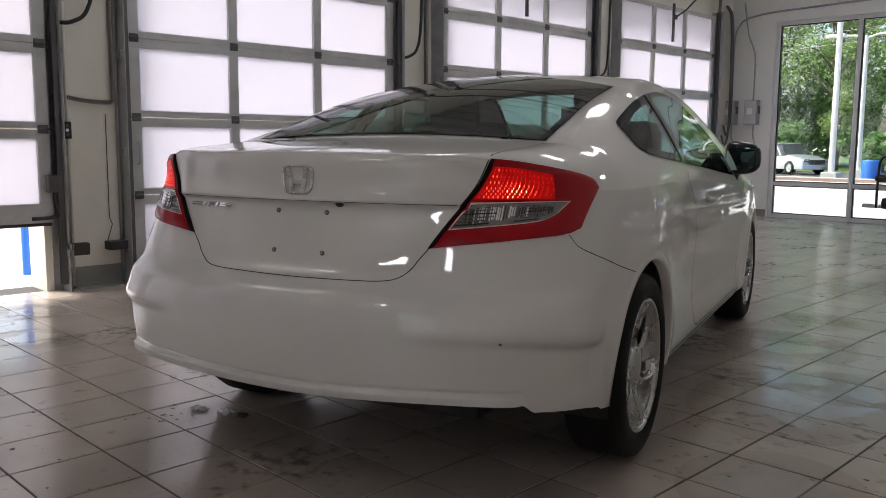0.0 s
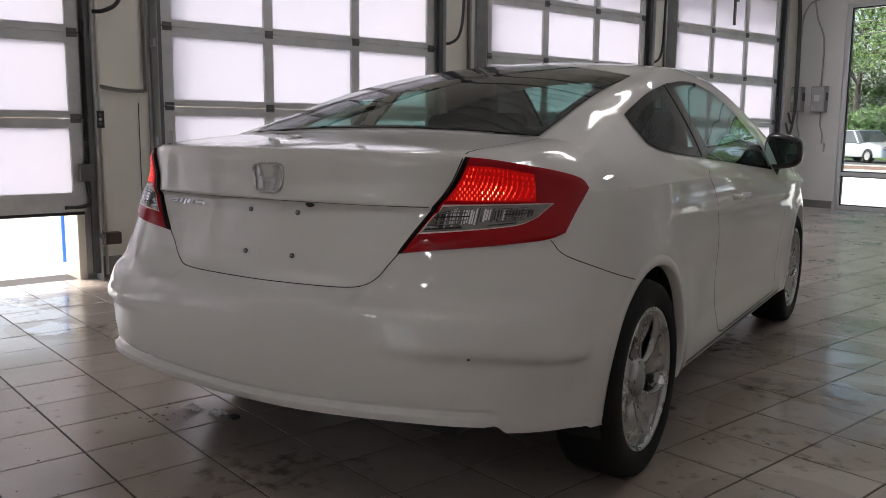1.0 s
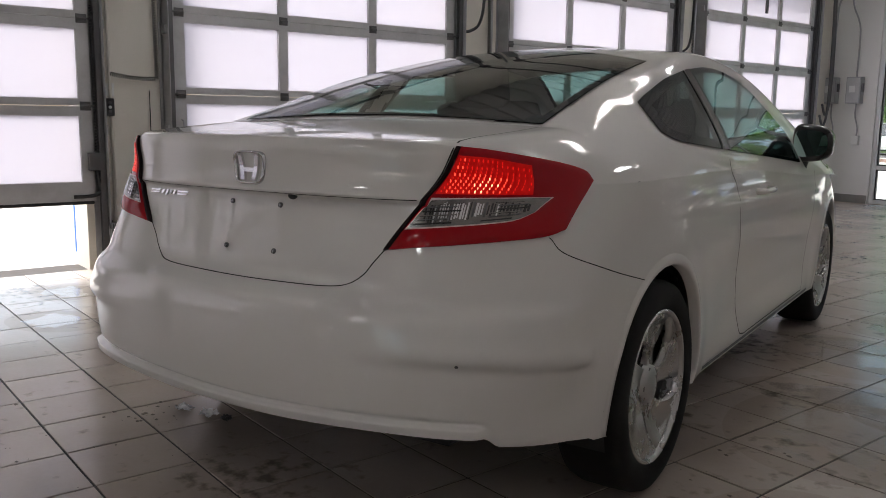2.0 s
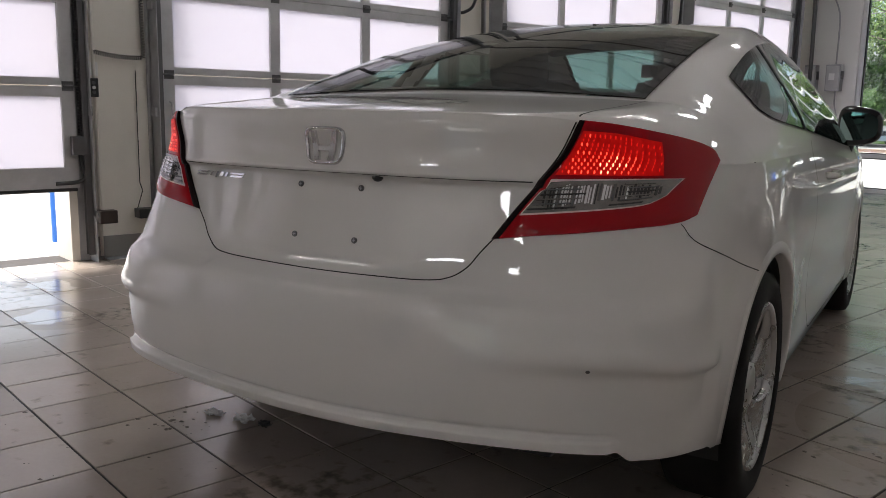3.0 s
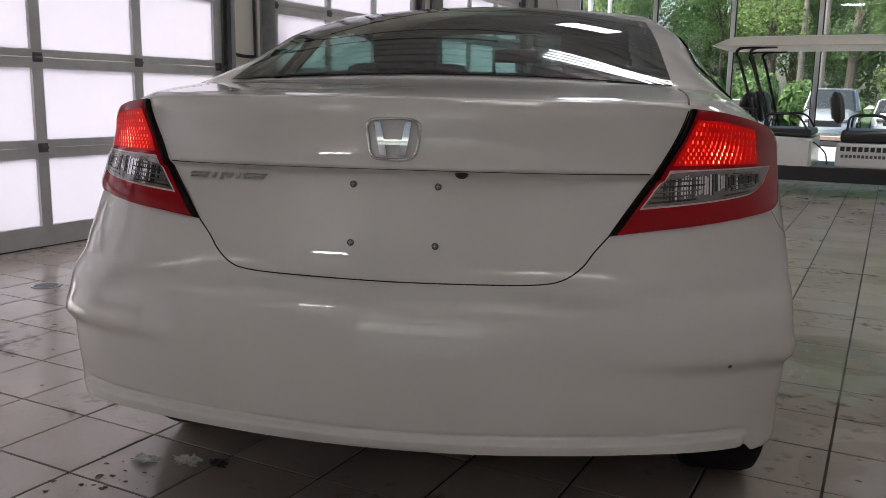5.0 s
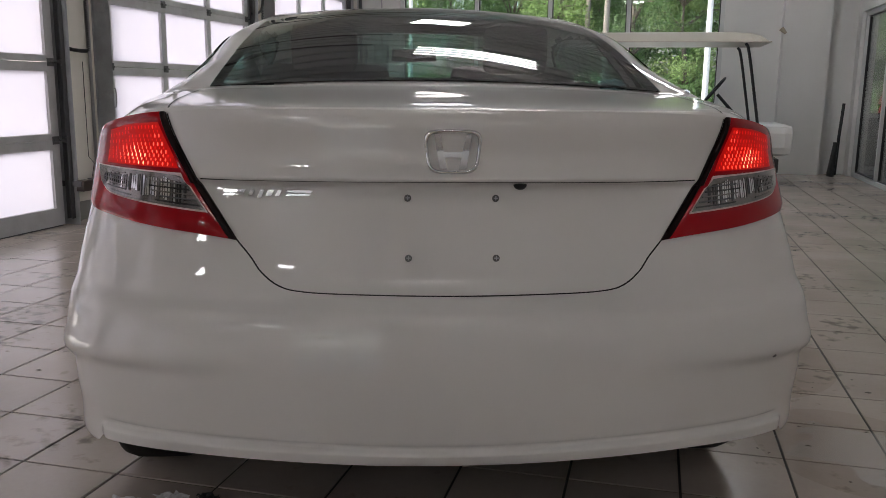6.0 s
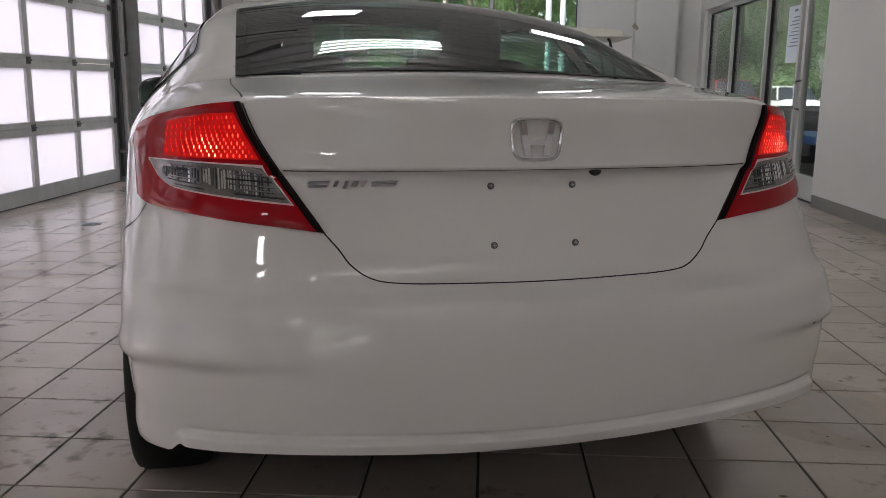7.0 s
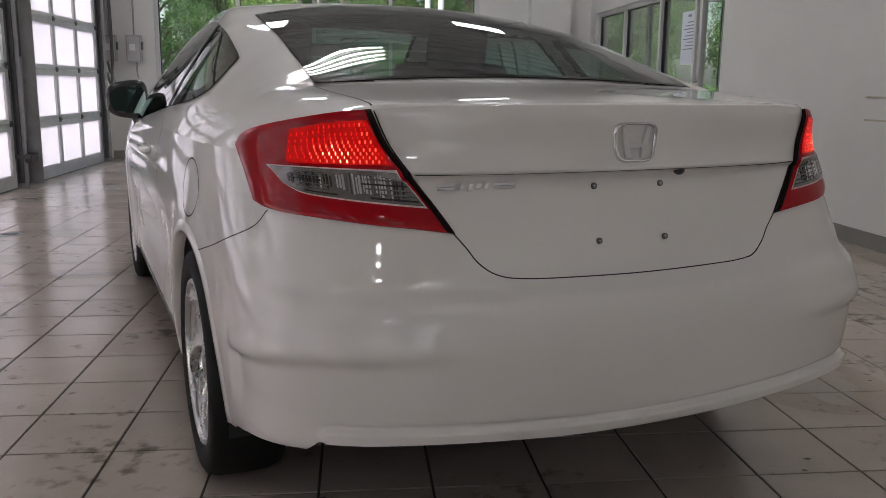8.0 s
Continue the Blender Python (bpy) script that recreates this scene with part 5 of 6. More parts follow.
def pier_fittings(y):
    """Cords, control box, sensor and conduit on the strip of wall that ends a door at y."""
    w = WX + 0.002
    ob = part("coiled_cord", spiral((w + 0.03, y + 0.075, 1.36), (w + 0.03, y + 0.395, 1.335), turns=22, sag=0.012), BLACK_PLASTIC, smooth=True)
    tagged(ob, "black coiled cord stretched across the cream wall", "cord", "coiled cords")
    ob = part("coiled_cord", spiral((w + 0.035, y + 0.40, 1.335), (w + 0.035, y + 0.385, 3.0), turns=95), BLACK_PLASTIC, smooth=True)
    tagged(ob, "black coiled cord hanging down the cream wall", "cord", "coiled cords")
    sw = empty("door_control", pose(w, y + 0.062, 1.13), "small black door control box on the wall", "switch", "door controls")
    part("case", boxes((0, 0.045, -0.032, 0.032, -0.06, 0.06), bevel=0.006), BLACK_PLASTIC, sw)
    for z in (-0.03, 0.0, 0.03):
        bm = bmesh.new()
        rod(bm, (0.044, 0, z), (0.052, 0, z), 0.011, seg=14)
        part("button", bm, DARK_STEEL if z else WHITE_PLASTIC, sw)
    part("plate", boxes((0, 0.006, -0.055, 0.045, 0.075, 0.165), bevel=0.002), WHITE_PLASTIC, sw, "white cover plate")
    eye = empty("door_sensor", pose(w, y + 0.06, 0.31), "dark brown door sensor on a bent bracket", "sensor", "door sensors")
    part("bracket", boxes((0, 0.19, -0.06, -0.054, -0.012, 0.03), (0.0, 0.006, -0.06, 0.0, -0.012, 0.03)), DARK_STEEL, eye)
    part("case", boxes((0.14, 0.21, -0.054, 0.06, -0.05, 0.035), bevel=0.008), material("dark_brown_plastic", (0.045, 0.03, 0.024), 0.5) if "dark_brown_plastic" not in bpy.data.materials else bpy.data.materials["dark_brown_plastic"], eye)
    eye = empty("door_sensor", pose(w, y + 0.34, 0.30), "black door sensor with a thin wire bracket", "sensor", "door sensors")
    part("case", boxes((0.02, 0.12, -0.04, 0.10, -0.035, 0.03), bevel=0.008), BLACK_PLASTIC, eye)
    bm = bmesh.new()
    pipe(bm, [(0.06, -0.03, 0.03), (0.06, 0.01, 0.15), (0.01, 0.012, 0.2), (0.01, 0.012, 0.95)], 0.003, seg=5)
    part("wire", bm, BLACK_PLASTIC, eye)
    for dy, r in ((0.075, 0.012), (0.44, 0.014)):
        bm = bmesh.new()
        rod(bm, (w + 0.016, y + dy, 0.02), (w + 0.016, y + dy, 3.3), r, seg=10)
        tagged(part("conduit", bm, STEEL if r > 0.012 else CREAM, smooth=True), "thin painted conduit running up the wall", "pipe", "conduits")
    bm = bmesh.new()
    pipe(bm, bend((-6.02, y + 0.02, 1.86), (-5.98, y + 0.10, 1.87), (-5.97, y + 0.2, 1.95), (-5.98, y + 0.26, 2.2), (-5.98, y + 0.28, 2.9)), 0.014)
    tagged(part("hose", bm, VINYL_BLACK, smooth=True), "black ribbed hose looped from the door to the ceiling", "hose", "hoses")


for y in (2.51, 5.66, 8.81, -0.64):
    pier_fittings(y)
# cord, junction and edge hose on the raised door
ob = part("coiled_cord", spiral((-6.02, 2.465, 1.80), (-6.02, 2.465, 0.84), turns=46), BLACK_PLASTIC, smooth=True)
tagged(ob, "black coiled cord hanging on the raised door", "cord", "coiled cords")
jb = empty("door_edge_box", pose(-6.035, 2.45, 0.76), "small dark junction box on the raised door's edge", "junction box")
part("case", boxes((0, 0.05, -0.05, 0.05, -0.06, 0.06), bevel=0.005), DARK_STEEL, jb)
bm = bmesh.new()
pipe(bm, bend((0.03, 0, -0.06), (0.035, 0.01, -0.14), (0.02, 0.03, -0.2), (0.0, -0.02, -0.235), (-0.005, -0.15, -0.24)), 0.013)
part("hose", bm, VINYL_BLACK, jb, smooth=True)
tagged(part("threshold", boxes((WX - 0.02, WX + 0.1, 2.6, 3.0, -0.002, 0.006)), STEEL), "pale metal strip on the floor by the wall", "floor strip")

# ---- switch boxes on the end wall ----
for x in (-6.045, -5.705):
    b = empty("switch_box", pose(x, NY, 1.54), "grey steel switch box on the wall", "switch box", "switch boxes")
    part("case", boxes((-0.10, 0.10, -0.11, -0.001, -0.18, 0.18), bevel=0.006), STEEL, b)
    part("cover", boxes((-0.085, 0.085, -0.118, -0.111, -0.16, 0.16), bevel=0.003), ALUMINIUM, b)
    part("lever", boxes((0.102, 0.125, -0.09, -0.05, -0.02, 0.09), bevel=0.004), DARK_STEEL, b)
    part("label", boxes((-0.05, 0.03, -0.1195, -0.1185, -0.03, 0.06)), WHITE_PLASTIC, b)
    bm = bmesh.new()
    if x < -6:
        pipe(bm, bend((0.0, -0.03, 0.18), (0.0, -0.03, 0.9), (0.05, -0.03, 1.25), (0.3, -0.03, 1.4), (1.2, -0.03, 1.45), (4.0, -0.03, 1.5)), 0.014)
    else:
        pipe(bm, bend((0.0, -0.03, 0.18), (0.0, -0.03, 0.75), (-0.04, -0.03, 0.95), (-0.12, -0.03, 1.15), (-0.2, -0.03, 1.6)), 0.012)
    part("conduit", bm, STEEL, b, smooth=True)
    bm = bmesh.new()
    pipe(bm, bend((0.02, -0.03, -0.18), (0.02, -0.03, -0.35), (0.06, -0.03, -0.5), (0.06, -0.03, -0.62)), 0.010)
    part("lower_conduit", bm, STEEL, b, smooth=True)
    bm = boxes((0.0, 0.10, -0.06, -0.001, -0.74, -0.62), bevel=0.004) if x > -6 else boxes((0.02, 0.1, -0.05, -0.001, -0.70, -0.62), bevel=0.004)
    part("outlet_box", bm, WHITE_PLASTIC if x > -6 else STEEL, b)
for dx, z0 in ((0.05, 1.2), (0.10, 1.35)):
    bm = bmesh.new()
    pipe(bm, bend((-6.0, 12.05 + dx, z0), (-5.97, 12.1 + dx, z0 - 0.15), (-5.96, 12.18 + dx, z0 + 0.1), (-5.97, 12.2 + dx, 2.2), (-6.0, 12.2 + dx, 2.9), (-6.085, 12.2 + dx, 3.1)), 0.016)
    tagged(part("cable", bm, DARK_STEEL, smooth=True), "dark cable hanging in the corner by the doors", "cable", "corner cables")
# outlet strip on the east wall
bm = boxes((EX - 0.012, EX - 0.001, 3.2, 5.42, 0.86, 0.872), (EX - 0.012, EX - 0.001, 3.2, 5.42, 1.015, 1.027))
tagged(part("wall_groove_trim", bm, material("buff_trim", (0.5, 0.45, 0.36), 0.5)), "pair of thin buff trim lines on the white wall", "trim", kind="structure")
# leaning dark umbrella stand beside the pier
bm = bmesh.new()
pipe(bm, [(0.68, 12.15, 0.02), (0.70, 12.2, 0.5), (0.74, 12.28, 0.95)], 0.02)
rod(bm, (0.62, 12.12, 0.0), (0.66, 12.14, 0.45), 0.05, 0.03)
tagged(part("broom", bm, BLACK_PLASTIC), "dark broom leaning in the corner", "broom")
lamp = empty("wall_lamp", pose(0.0, NY - 0.22, 1.86), "small pale lamp bracket on the wall pier", "wall lamp")
part("arm", boxes((-0.09, 0.0, -0.05, -0.001, -0.02, 0.02), bevel=0.008), WHITE_PLASTIC, lamp)
bm = bmesh.new()
rod(bm, (-0.12, -0.05, 0.05), (-0.06, -0.04, -0.01), 0.035, 0.02)
part("head", bm, BEIGE, lamp)

# ---- golf cart ----
def golf_cart(m):
    c = empty("golf_cart", m, "white six-seat golf cart with a beige roof, parked across the hall", "golf cart")
    # local x ahead, y to its left, z up; rear wheel at x = 0
    def wheel_c(x, y):
        t = part("wheel", lathe([(-0.09, 0.12), (-0.1, 0.18), (-0.08, 0.222), (0.0, 0.228), (0.08, 0.222), (0.1, 0.18), (0.09, 0.125), (0.06, 0.118)], 36), RUBBER, c, "black tyre", smooth=True)
        t.matrix_basis = pose(x, y, 0.228, 0, 0, -90 if y < 0 else 90)
        bm = lathe([(0.065, 0.122), (0.085, 0.118), (0.07, 0.10), (0.05, 0.0001)], 30)
        rim = part("rim", bm, CHROME, t, "bright spoked rim", smooth=True)
        for k in range(7):
            a = 2 * math.pi * k / 7
            bm = bmesh.new()
            rod(bm, (0.085, 0.03 * math.cos(a), 0.03 * math.sin(a)), (0.085, 0.112 * math.cos(a), 0.112 * math.sin(a)), 0.014, seg=6)
            part("spoke", bm, ALLOY, t)
    for x in (0.0, 2.10):
        for y in (-0.45, 0.45):
            wheel_c(x, y)
    # rear body shell with the arch over the wheel
    for nm, y0, y1 in (("rear_body", -0.56, 0.56),):
        prof = [(-0.36, 0.36), (-0.34, 0.46), (-0.2, 0.56), (0.1, 0.63), (0.3, 0.65), (0.70, 0.64), (0.70, 0.27), (0.33, 0.27), (0.30, 0.36), (0.2, 0.46), (0.0, 0.51), (-0.2, 0.46), (-0.29, 0.36)]
        bm = bmesh.new()
        a = [bm.verts.new((x, y0, z)) for x, z in prof]
        b = [bm.verts.new((x, y1, z)) for x, z in prof]
        bm.faces.new(a)
        bm.faces.new(b[::-1])
        for i in range(len(prof)):
            j = (i + 1) % len(prof)
            bm.faces.new((a[i], a[j], b[j], b[i]))
        bmesh.ops.bevel(bm, geom=[e for e in bm.edges if abs(e.verts[0].co.y - e.verts[1].co.y) < 1e-5], offset=0.03, segments=3, affect="EDGES")
        part(nm, bm, WHITE_PLASTIC, c, "white moulded rear body", smooth=False)
    part("mid_body", boxes((0.94, 1.50, -0.56, 0.56, 0.335, 0.60), bevel=0.03), WHITE_PLASTIC, c, "white seat base with plain dark bars")
    part("front_cowl", boxes((1.80, 2.50, -0.54, 0.54, 0.36, 0.72), bevel=0.1), WHITE_PLASTIC, c, "white front cowl")
    part("floor_board", boxes((0.30, 2.35, -0.565, 0.565, 0.17, 0.332), bevel=0.01), BLACK_PLASTIC, c, "black floor board and sill")
    part("rear_bumper", boxes((-0.62, -0.34, -0.45, 0.45, 0.34, 0.48), bevel=0.05), BLACK_PLASTIC, c, "black rear bumper")
    bm = bmesh.new()
    pipe(bm, [(-0.3, -0.35, 0.42), (-0.6, -0.35, 0.37), (-0.85, -0.3, 0.37)], 0.025)
    part("tow_bar", bm, STEEL, c)
    for x, nm in ((0.40, "bench"), (1.25, "bench"), (-0.40, "rear_bench")):
        part(nm, boxes((x - 0.28, x + 0.28, -0.52, 0.52, 0.605 if x > 1 else 0.65, 0.74), bevel=0.045), VINYL_BLACK, c, "black vinyl bench seat", smooth=True)
    for x, lean in ((0.12, -12), (0.93, -10), (-0.12, 14)):
        for y in (-0.27, 0.27):
            bm = bmesh.new()
            for v in bmesh.ops.create_uvsphere(bm, u_segments=24, v_segments=16, radius=1.0)["verts"]:
                px, py, pz = (math.copysign(abs(q) ** 0.75, q) for q in v.co)
                v.co = pose(x, y, 0.80, 0, lean, 0) @ Vector((0.05 * px, 0.205 * py, 0.18 + 0.18 * pz))
            b = part("backrest", bm, VINYL_BLACK, c, "black rounded backrest", smooth=True)
            bm = bmesh.new()
            box(bm, -0.062, -0.045, -0.12, 0.12, 0.06, 0.30, bevel=0.008, m=pose(x, y, 0.80, 0, lean, 0))
            part("shell", bm, STEEL, b)
    # roof on bent posts
    bm = bmesh.new()
    nx, ny = 24, 8
    up, dn = [], []
    for i in range(nx + 1):
        for j in range(ny + 1):
            x, y = -0.43 + 2.6 * i / nx, -0.62 + 1.24 * j / ny
            e = max(abs(2 * j / ny - 1) ** 6, abs(2 * i / nx - 1) ** 10)
            up.append(bm.verts.new((x, y, 1.765 - 0.12 * e)))
            dn.append(bm.verts.new((x, y, 1.63 + 0.005 * e)))
    w = ny + 1
    for i in range(nx):
        for j in range(ny):
            k = i * w + j
            bm.faces.new((up[k], up[k + w], up[k + w + 1], up[k + 1]))
            bm.faces.new((dn[k], dn[k + 1], dn[k + w + 1], dn[k + w]))
    for k in range(nx):
        for j in (0, ny):
            a = k * w + j
            bm.faces.new((up[a], up[a + w], dn[a + w], dn[a]))
    for k in range(ny):
        for i in (0, nx):
            a = i * w + k
            bm.faces.new((up[a], up[a + 1], dn[a + 1], dn[a]))
    part("roof", bm, ROOF_BEIGE, c, "beige moulded roof", smooth=False)
    for y in (-0.5, 0.5):
        for pts in ([(0.13, y, 0.64), (-0.12, y, 1.42), (-0.18, y, 1.56), (-0.13, y, 1.62), (0.05, y, 1.63)], [(0.25, y, 0.64), (0.02, y, 1.44), (-0.03, y, 1.56), (0.03, y, 1.62), (0.25, y, 1.63)], [(2.10, y, 0.7), (1.95, y, 1.5), (1.90, y, 1.63)]):
            bm = bmesh.new()
            pipe(bm, bend(*pts, n=5), 0.017)
            part("post", bm, BLACK_PLASTIC, c, smooth=True)
        bm = bmesh.new()
        pipe(bm, bend((0.10, y, 0.66), (0.08, y, 0.90), (0.0, y, 0.945), (-0.48, y, 0.945), (-0.62, y, 0.90), (-0.64, y, 0.6), (-0.64, y, 0.36), n=5), 0.015)
        part("grab_rail", bm, BLACK_PLASTIC, c, smooth=True)
        bm = bmesh.new()
        pipe(bm, bend((-0.36, y, 0.945), (-0.42, y, 0.8), (-0.42, y, 0.42), n=4), 0.013)
        part("rail_stay", bm, BLACK_PLASTIC, c, smooth=True)
        for x in (0.40, 1.25):
            bm = bmesh.new()
            pipe(bm, bend((x - 0.22, y, 0.70), (x - 0.2, y, 0.87), (x - 0.1, y, 0.895), (x + 0.12, y, 0.88), (x + 0.25, y, 0.70), n=5), 0.012)
            part("arm_rail", bm, BLACK_PLASTIC, c, smooth=True)
    bm = bmesh.new()
    pipe(bm, [(2.0, 0.25, 0.7), (1.68, 0.25, 1.05)], 0.02)
    pts = [Vector((1.64, 0.25, 1.10)) + Vector((0.12 * math.sin(a), 0.19 * math.cos(a), 0.15 * math.sin(a))) for a in np.linspace(0, 2 * math.pi, 25)]
    pipe(bm, pts, 0.014)
    part("steering_wheel", bm, BLACK_PLASTIC, c, smooth=True)
    # plain bars for the lettering of the seat base
    for x0, x1, z0, z1 in ((0.985, 1.455, 0.515, 0.565), (0.995, 1.44, 0.445, 0.478)):
        n = 8 if z0 > 0.5 else 11
        for i in range(n):
            a = x0 + (x1 - x0) * i / n
            part("letter_bar", boxes((a, a + (x1 - x0) / n * 0.72, -0.5625, -0.5605, z0, z1)), BLACK_PLASTIC if z0 > 0.5 else DARK_STEEL, c)
    bm = bmesh.new()
    pipe(bm, bend((0.68, -0.5, 0.60), (0.74, -0.54, 0.58), (0.84, -0.55, 0.48), (0.86, -0.52, 0.36), n=5), 0.008)
    part("charge_cable", bm, BLACK_PLASTIC, c, smooth=True)
    return c


golf_cart(pose(-2.61, 10.96, 0))

# ---- litter, wet film and drain lids on the floor ----
def damp_material():
    """A film of water that thins out to its edge and breaks up into spots."""
    m = bpy.data.materials.new("water_film")
    m.use_nodes = True
    n, link = m.node_tree.nodes, m.node_tree.links.new
    n.remove(n["Principled BSDF"])
    clear, shine, mix = n.new("ShaderNodeBsdfTransparent"), n.new("ShaderNodeBsdfGlossy"), n.new("ShaderNodeMixShader")
    place, ball, spots, both, cut = n.new("ShaderNodeTexCoord"), n.new("ShaderNodeTexGradient"), n.new("ShaderNodeTexNoise"), n.new("ShaderNodeMath"), n.new("ShaderNodeMapRange")
    ball.gradient_type = "SPHERICAL"
    link(place.outputs["Object"], ball.inputs["Vector"])
    geo = n.new("ShaderNodeNewGeometry")
    link(geo.outputs["Position"], spots.inputs["Vector"])
    spots.inputs["Scale"].default_value, spots.inputs["Detail"].default_value = 7.0, 9
    both.operation = "MULTIPLY_ADD"
    link(ball.outputs["Fac"], both.inputs[0])
    both.inputs[1].default_value = 0.75
    link(spots.outputs["Fac"], both.inputs[2])
    cut.inputs["From Min"].default_value, cut.inputs["From Max"].default_value = 0.80, 0.88
    cut.inputs["To Max"].default_value = 0.24
    link(both.outputs[0], cut.inputs["Value"])
    link(cut.outputs["Result"], mix.inputs["Fac"])
    clear.inputs["Color"].default_value = (0.90, 0.89, 0.88, 1)
    shine.inputs["Roughness"].default_value = 0.13
    link(clear.outputs[0], mix.inputs[1])
    link(shine.outputs[0], mix.inputs[2])
    link(mix.outputs[0], n["Material Output"].inputs["Surface"])
    return m


WET = damp_material()
FOIL = material("crumpled_pale_plastic", (0.62, 0.61, 0.6), 0.25, vary=0.3, scale=30)


def puddle(x, y, sx, sy, turn):
    """A thin sheet of water."""
    bm = bmesh.new()
    ring = [bm.verts.new((0.98 * math.cos(a), 0.98 * math.sin(a), 0)) for a in np.linspace(0, 2 * math.pi, 41)[:-1]]
    bm.faces.new(ring)
    ob = part("puddle", bm, WET)
    ob.matrix_world = pose(x, y, 0.0024, 0, 0, turn) @ Matrix.Diagonal((sx, sy, 1, 1))
    ob.visible_shadow = False
    tagged(ob, "shallow film of water drying on the tiles", "puddle", "puddles")


for x, y, sx, sy, a in ((-1.32, 3.62, 0.42, 0.55, 10), (-1.75, 4.6, 0.35, 0.4, 40), (-1.9, 5.35, 0.25, 0.3, 0), (-1.0, 2.7, 0.3, 0.35, 20), (-2.3, 6.9, 0.3, 0.4, 0), (-1.86, 4.8, 0.40, 0.16, 10), (-1.5, 4.0, 0.45, 0.2, 25), (-1.24, 4.0, 0.25, 0.3, 0), (-1.92, 5.45, 0.3, 0.14, 0), (-4.21, 4.72, 0.3, 0.14, 5), (-4.66, 4.39, 0.34, 0.14, 0), (-4.64, 1.8, 0.3, 0.22, 20), (-5.4, 2.05, 0.3, 0.2, 0)):
    puddle(x, y, sx, sy, a)


def specks(cx, cy, rx, ry, count, seed):
    """Crumbs of dirt, flat and uneven."""
    rnd = random.Random(seed)
    verts, faces = [], []
    for _ in range(count):
        x, y = cx + rx * rnd.gauss(0, 0.5), cy + ry * rnd.gauss(0, 0.5)
        r = 0.003 + 0.011 * rnd.random() ** 3
        k = len(verts)
        for i in range(7):
            q = r * rnd.uniform(0.5, 1.3)
            verts.append((x + q * math.cos(i * 0.9), y + 0.7 * q * math.sin(i * 0.9), 0.0022))
        verts.append((x, y, 0.0022 + 0.3 * r))
        faces += [(k + i, k + (i + 1) % 7, k + 7) for i in range(7)]
    tagged(mesh("floor_dirt", verts, faces, BARK), "dark crumbs of dirt on the tiles", "dirt", kind="stuff")


specks(-2.98, 1.69, 0.16, 0.10, 30, 1)
specks(-2.6, 1.3, 1.2, 0.6, 45, 2)
specks(-1.1, 3.0, 0.5, 0.9, 60, 3)
specks(-4.2, 2.6, 0.8, 1.2, 50, 4)


def scrap(name, x, y, size, seed, mat, label, cat="litter"):
    rnd = random.Random(seed)
    bm = bmesh.new()
    n = 9
    g = [[bm.verts.new((x + size * (i / n - 0.5) * (1 + 0.3 * rnd.random()), y + size * 0.7 * (j / n - 0.5) * (1 + 0.3 * rnd.random()), 0.003 + 0.010 * rnd.random())) for j in range(n + 1)] for i in range(n + 1)]
    for i in range(n):
        for j in range(n):
            if math.hypot(i / n - 0.5, j / n - 0.5) < 0.35 + 0.17 * rnd.random():
                bm.faces.new((g[i][j], g[i + 1][j], g[i + 1][j + 1], g[i][j + 1]))
    bmesh.ops.delete(bm, geom=[v for v in bm.verts if not v.link_faces], context="VERTS")
    tagged(part(name, bm, mat), label, cat)


scrap("plastic_scrap", -2.94, 1.82, 0.08, 3, FOIL, "crumpled scrap of clear plastic on the tiles")
scrap("plastic_scrap", -2.83, 1.868, 0.09, 4, FOIL, "crumpled pale plastic wrapper on the tiles")
scrap("leaf_scrap", -2.74, 1.90, 0.06, 5, BLACK_PLASTIC, "dark wet leaf stuck to the tiles")
scrap("dirt_clump", -1.62, 1.10, 0.06, 6, BARK, "dark clump of dirt on the tiles")
for x, y in ((-5.06, 3.13), (-5.08, 6.06), (-5.1, 8.73)):
    d = empty("drain_lid", pose(x, y, 0), "round dark floor drain lid in the tiles", "drain", "floor drains")
    part("ring", lathe([(0.0, 0.075), (0.004, 0.075), (0.004, 0.062), (0.001, 0.06)], 30, "Z"), STEEL, d)
    part("grate", lathe([(0.0022, 0.0601), (0.0028, 0.02), (0.003, 0.0001)], 30, "Z"), DARK_STEEL, d)

# ---- outside: posts, kerb bed, vehicles, trees ----
bm = bmesh.new()
rod(bm, (0, 0, 0), (0, 0, 1.1), 0.04, seg=20)
ob = part("bollard", bm, BLUE, smooth=False)
ob.matrix_world = pose(-7.05, 2.60, -0.01)
tagged(ob, "blue painted steel bollard outside the raised door", "bollard")
bm = boxes((-30, 40, 24.3, 24.5, -0.4, 0.06), (-30, 40, 27.6, 27.8, -0.4, 0.06), bevel=0.02)
tagged(part("kerb", bm, CONCRETE), "pale concrete kerbs of the planting bed", "kerb", kind="structure")
tagged(part("planting_bed", boxes((-30, 40, 24.5, 27.6, -0.4, 0.03)), MULCH), "brown mulch bed between kerbs", "planting bed", kind="structure")
tagged(part("road", boxes((-60, 80, 27.8, 44.0, -0.5, -0.3)), ASPHALT), "dark asphalt of the car park", "road", kind="structure")
tagged(part("verge", boxes((-120, 140, 44.0, 220, -0.5, -0.26)), GRASS), "rough grass under the trees", "grass", kind="structure")


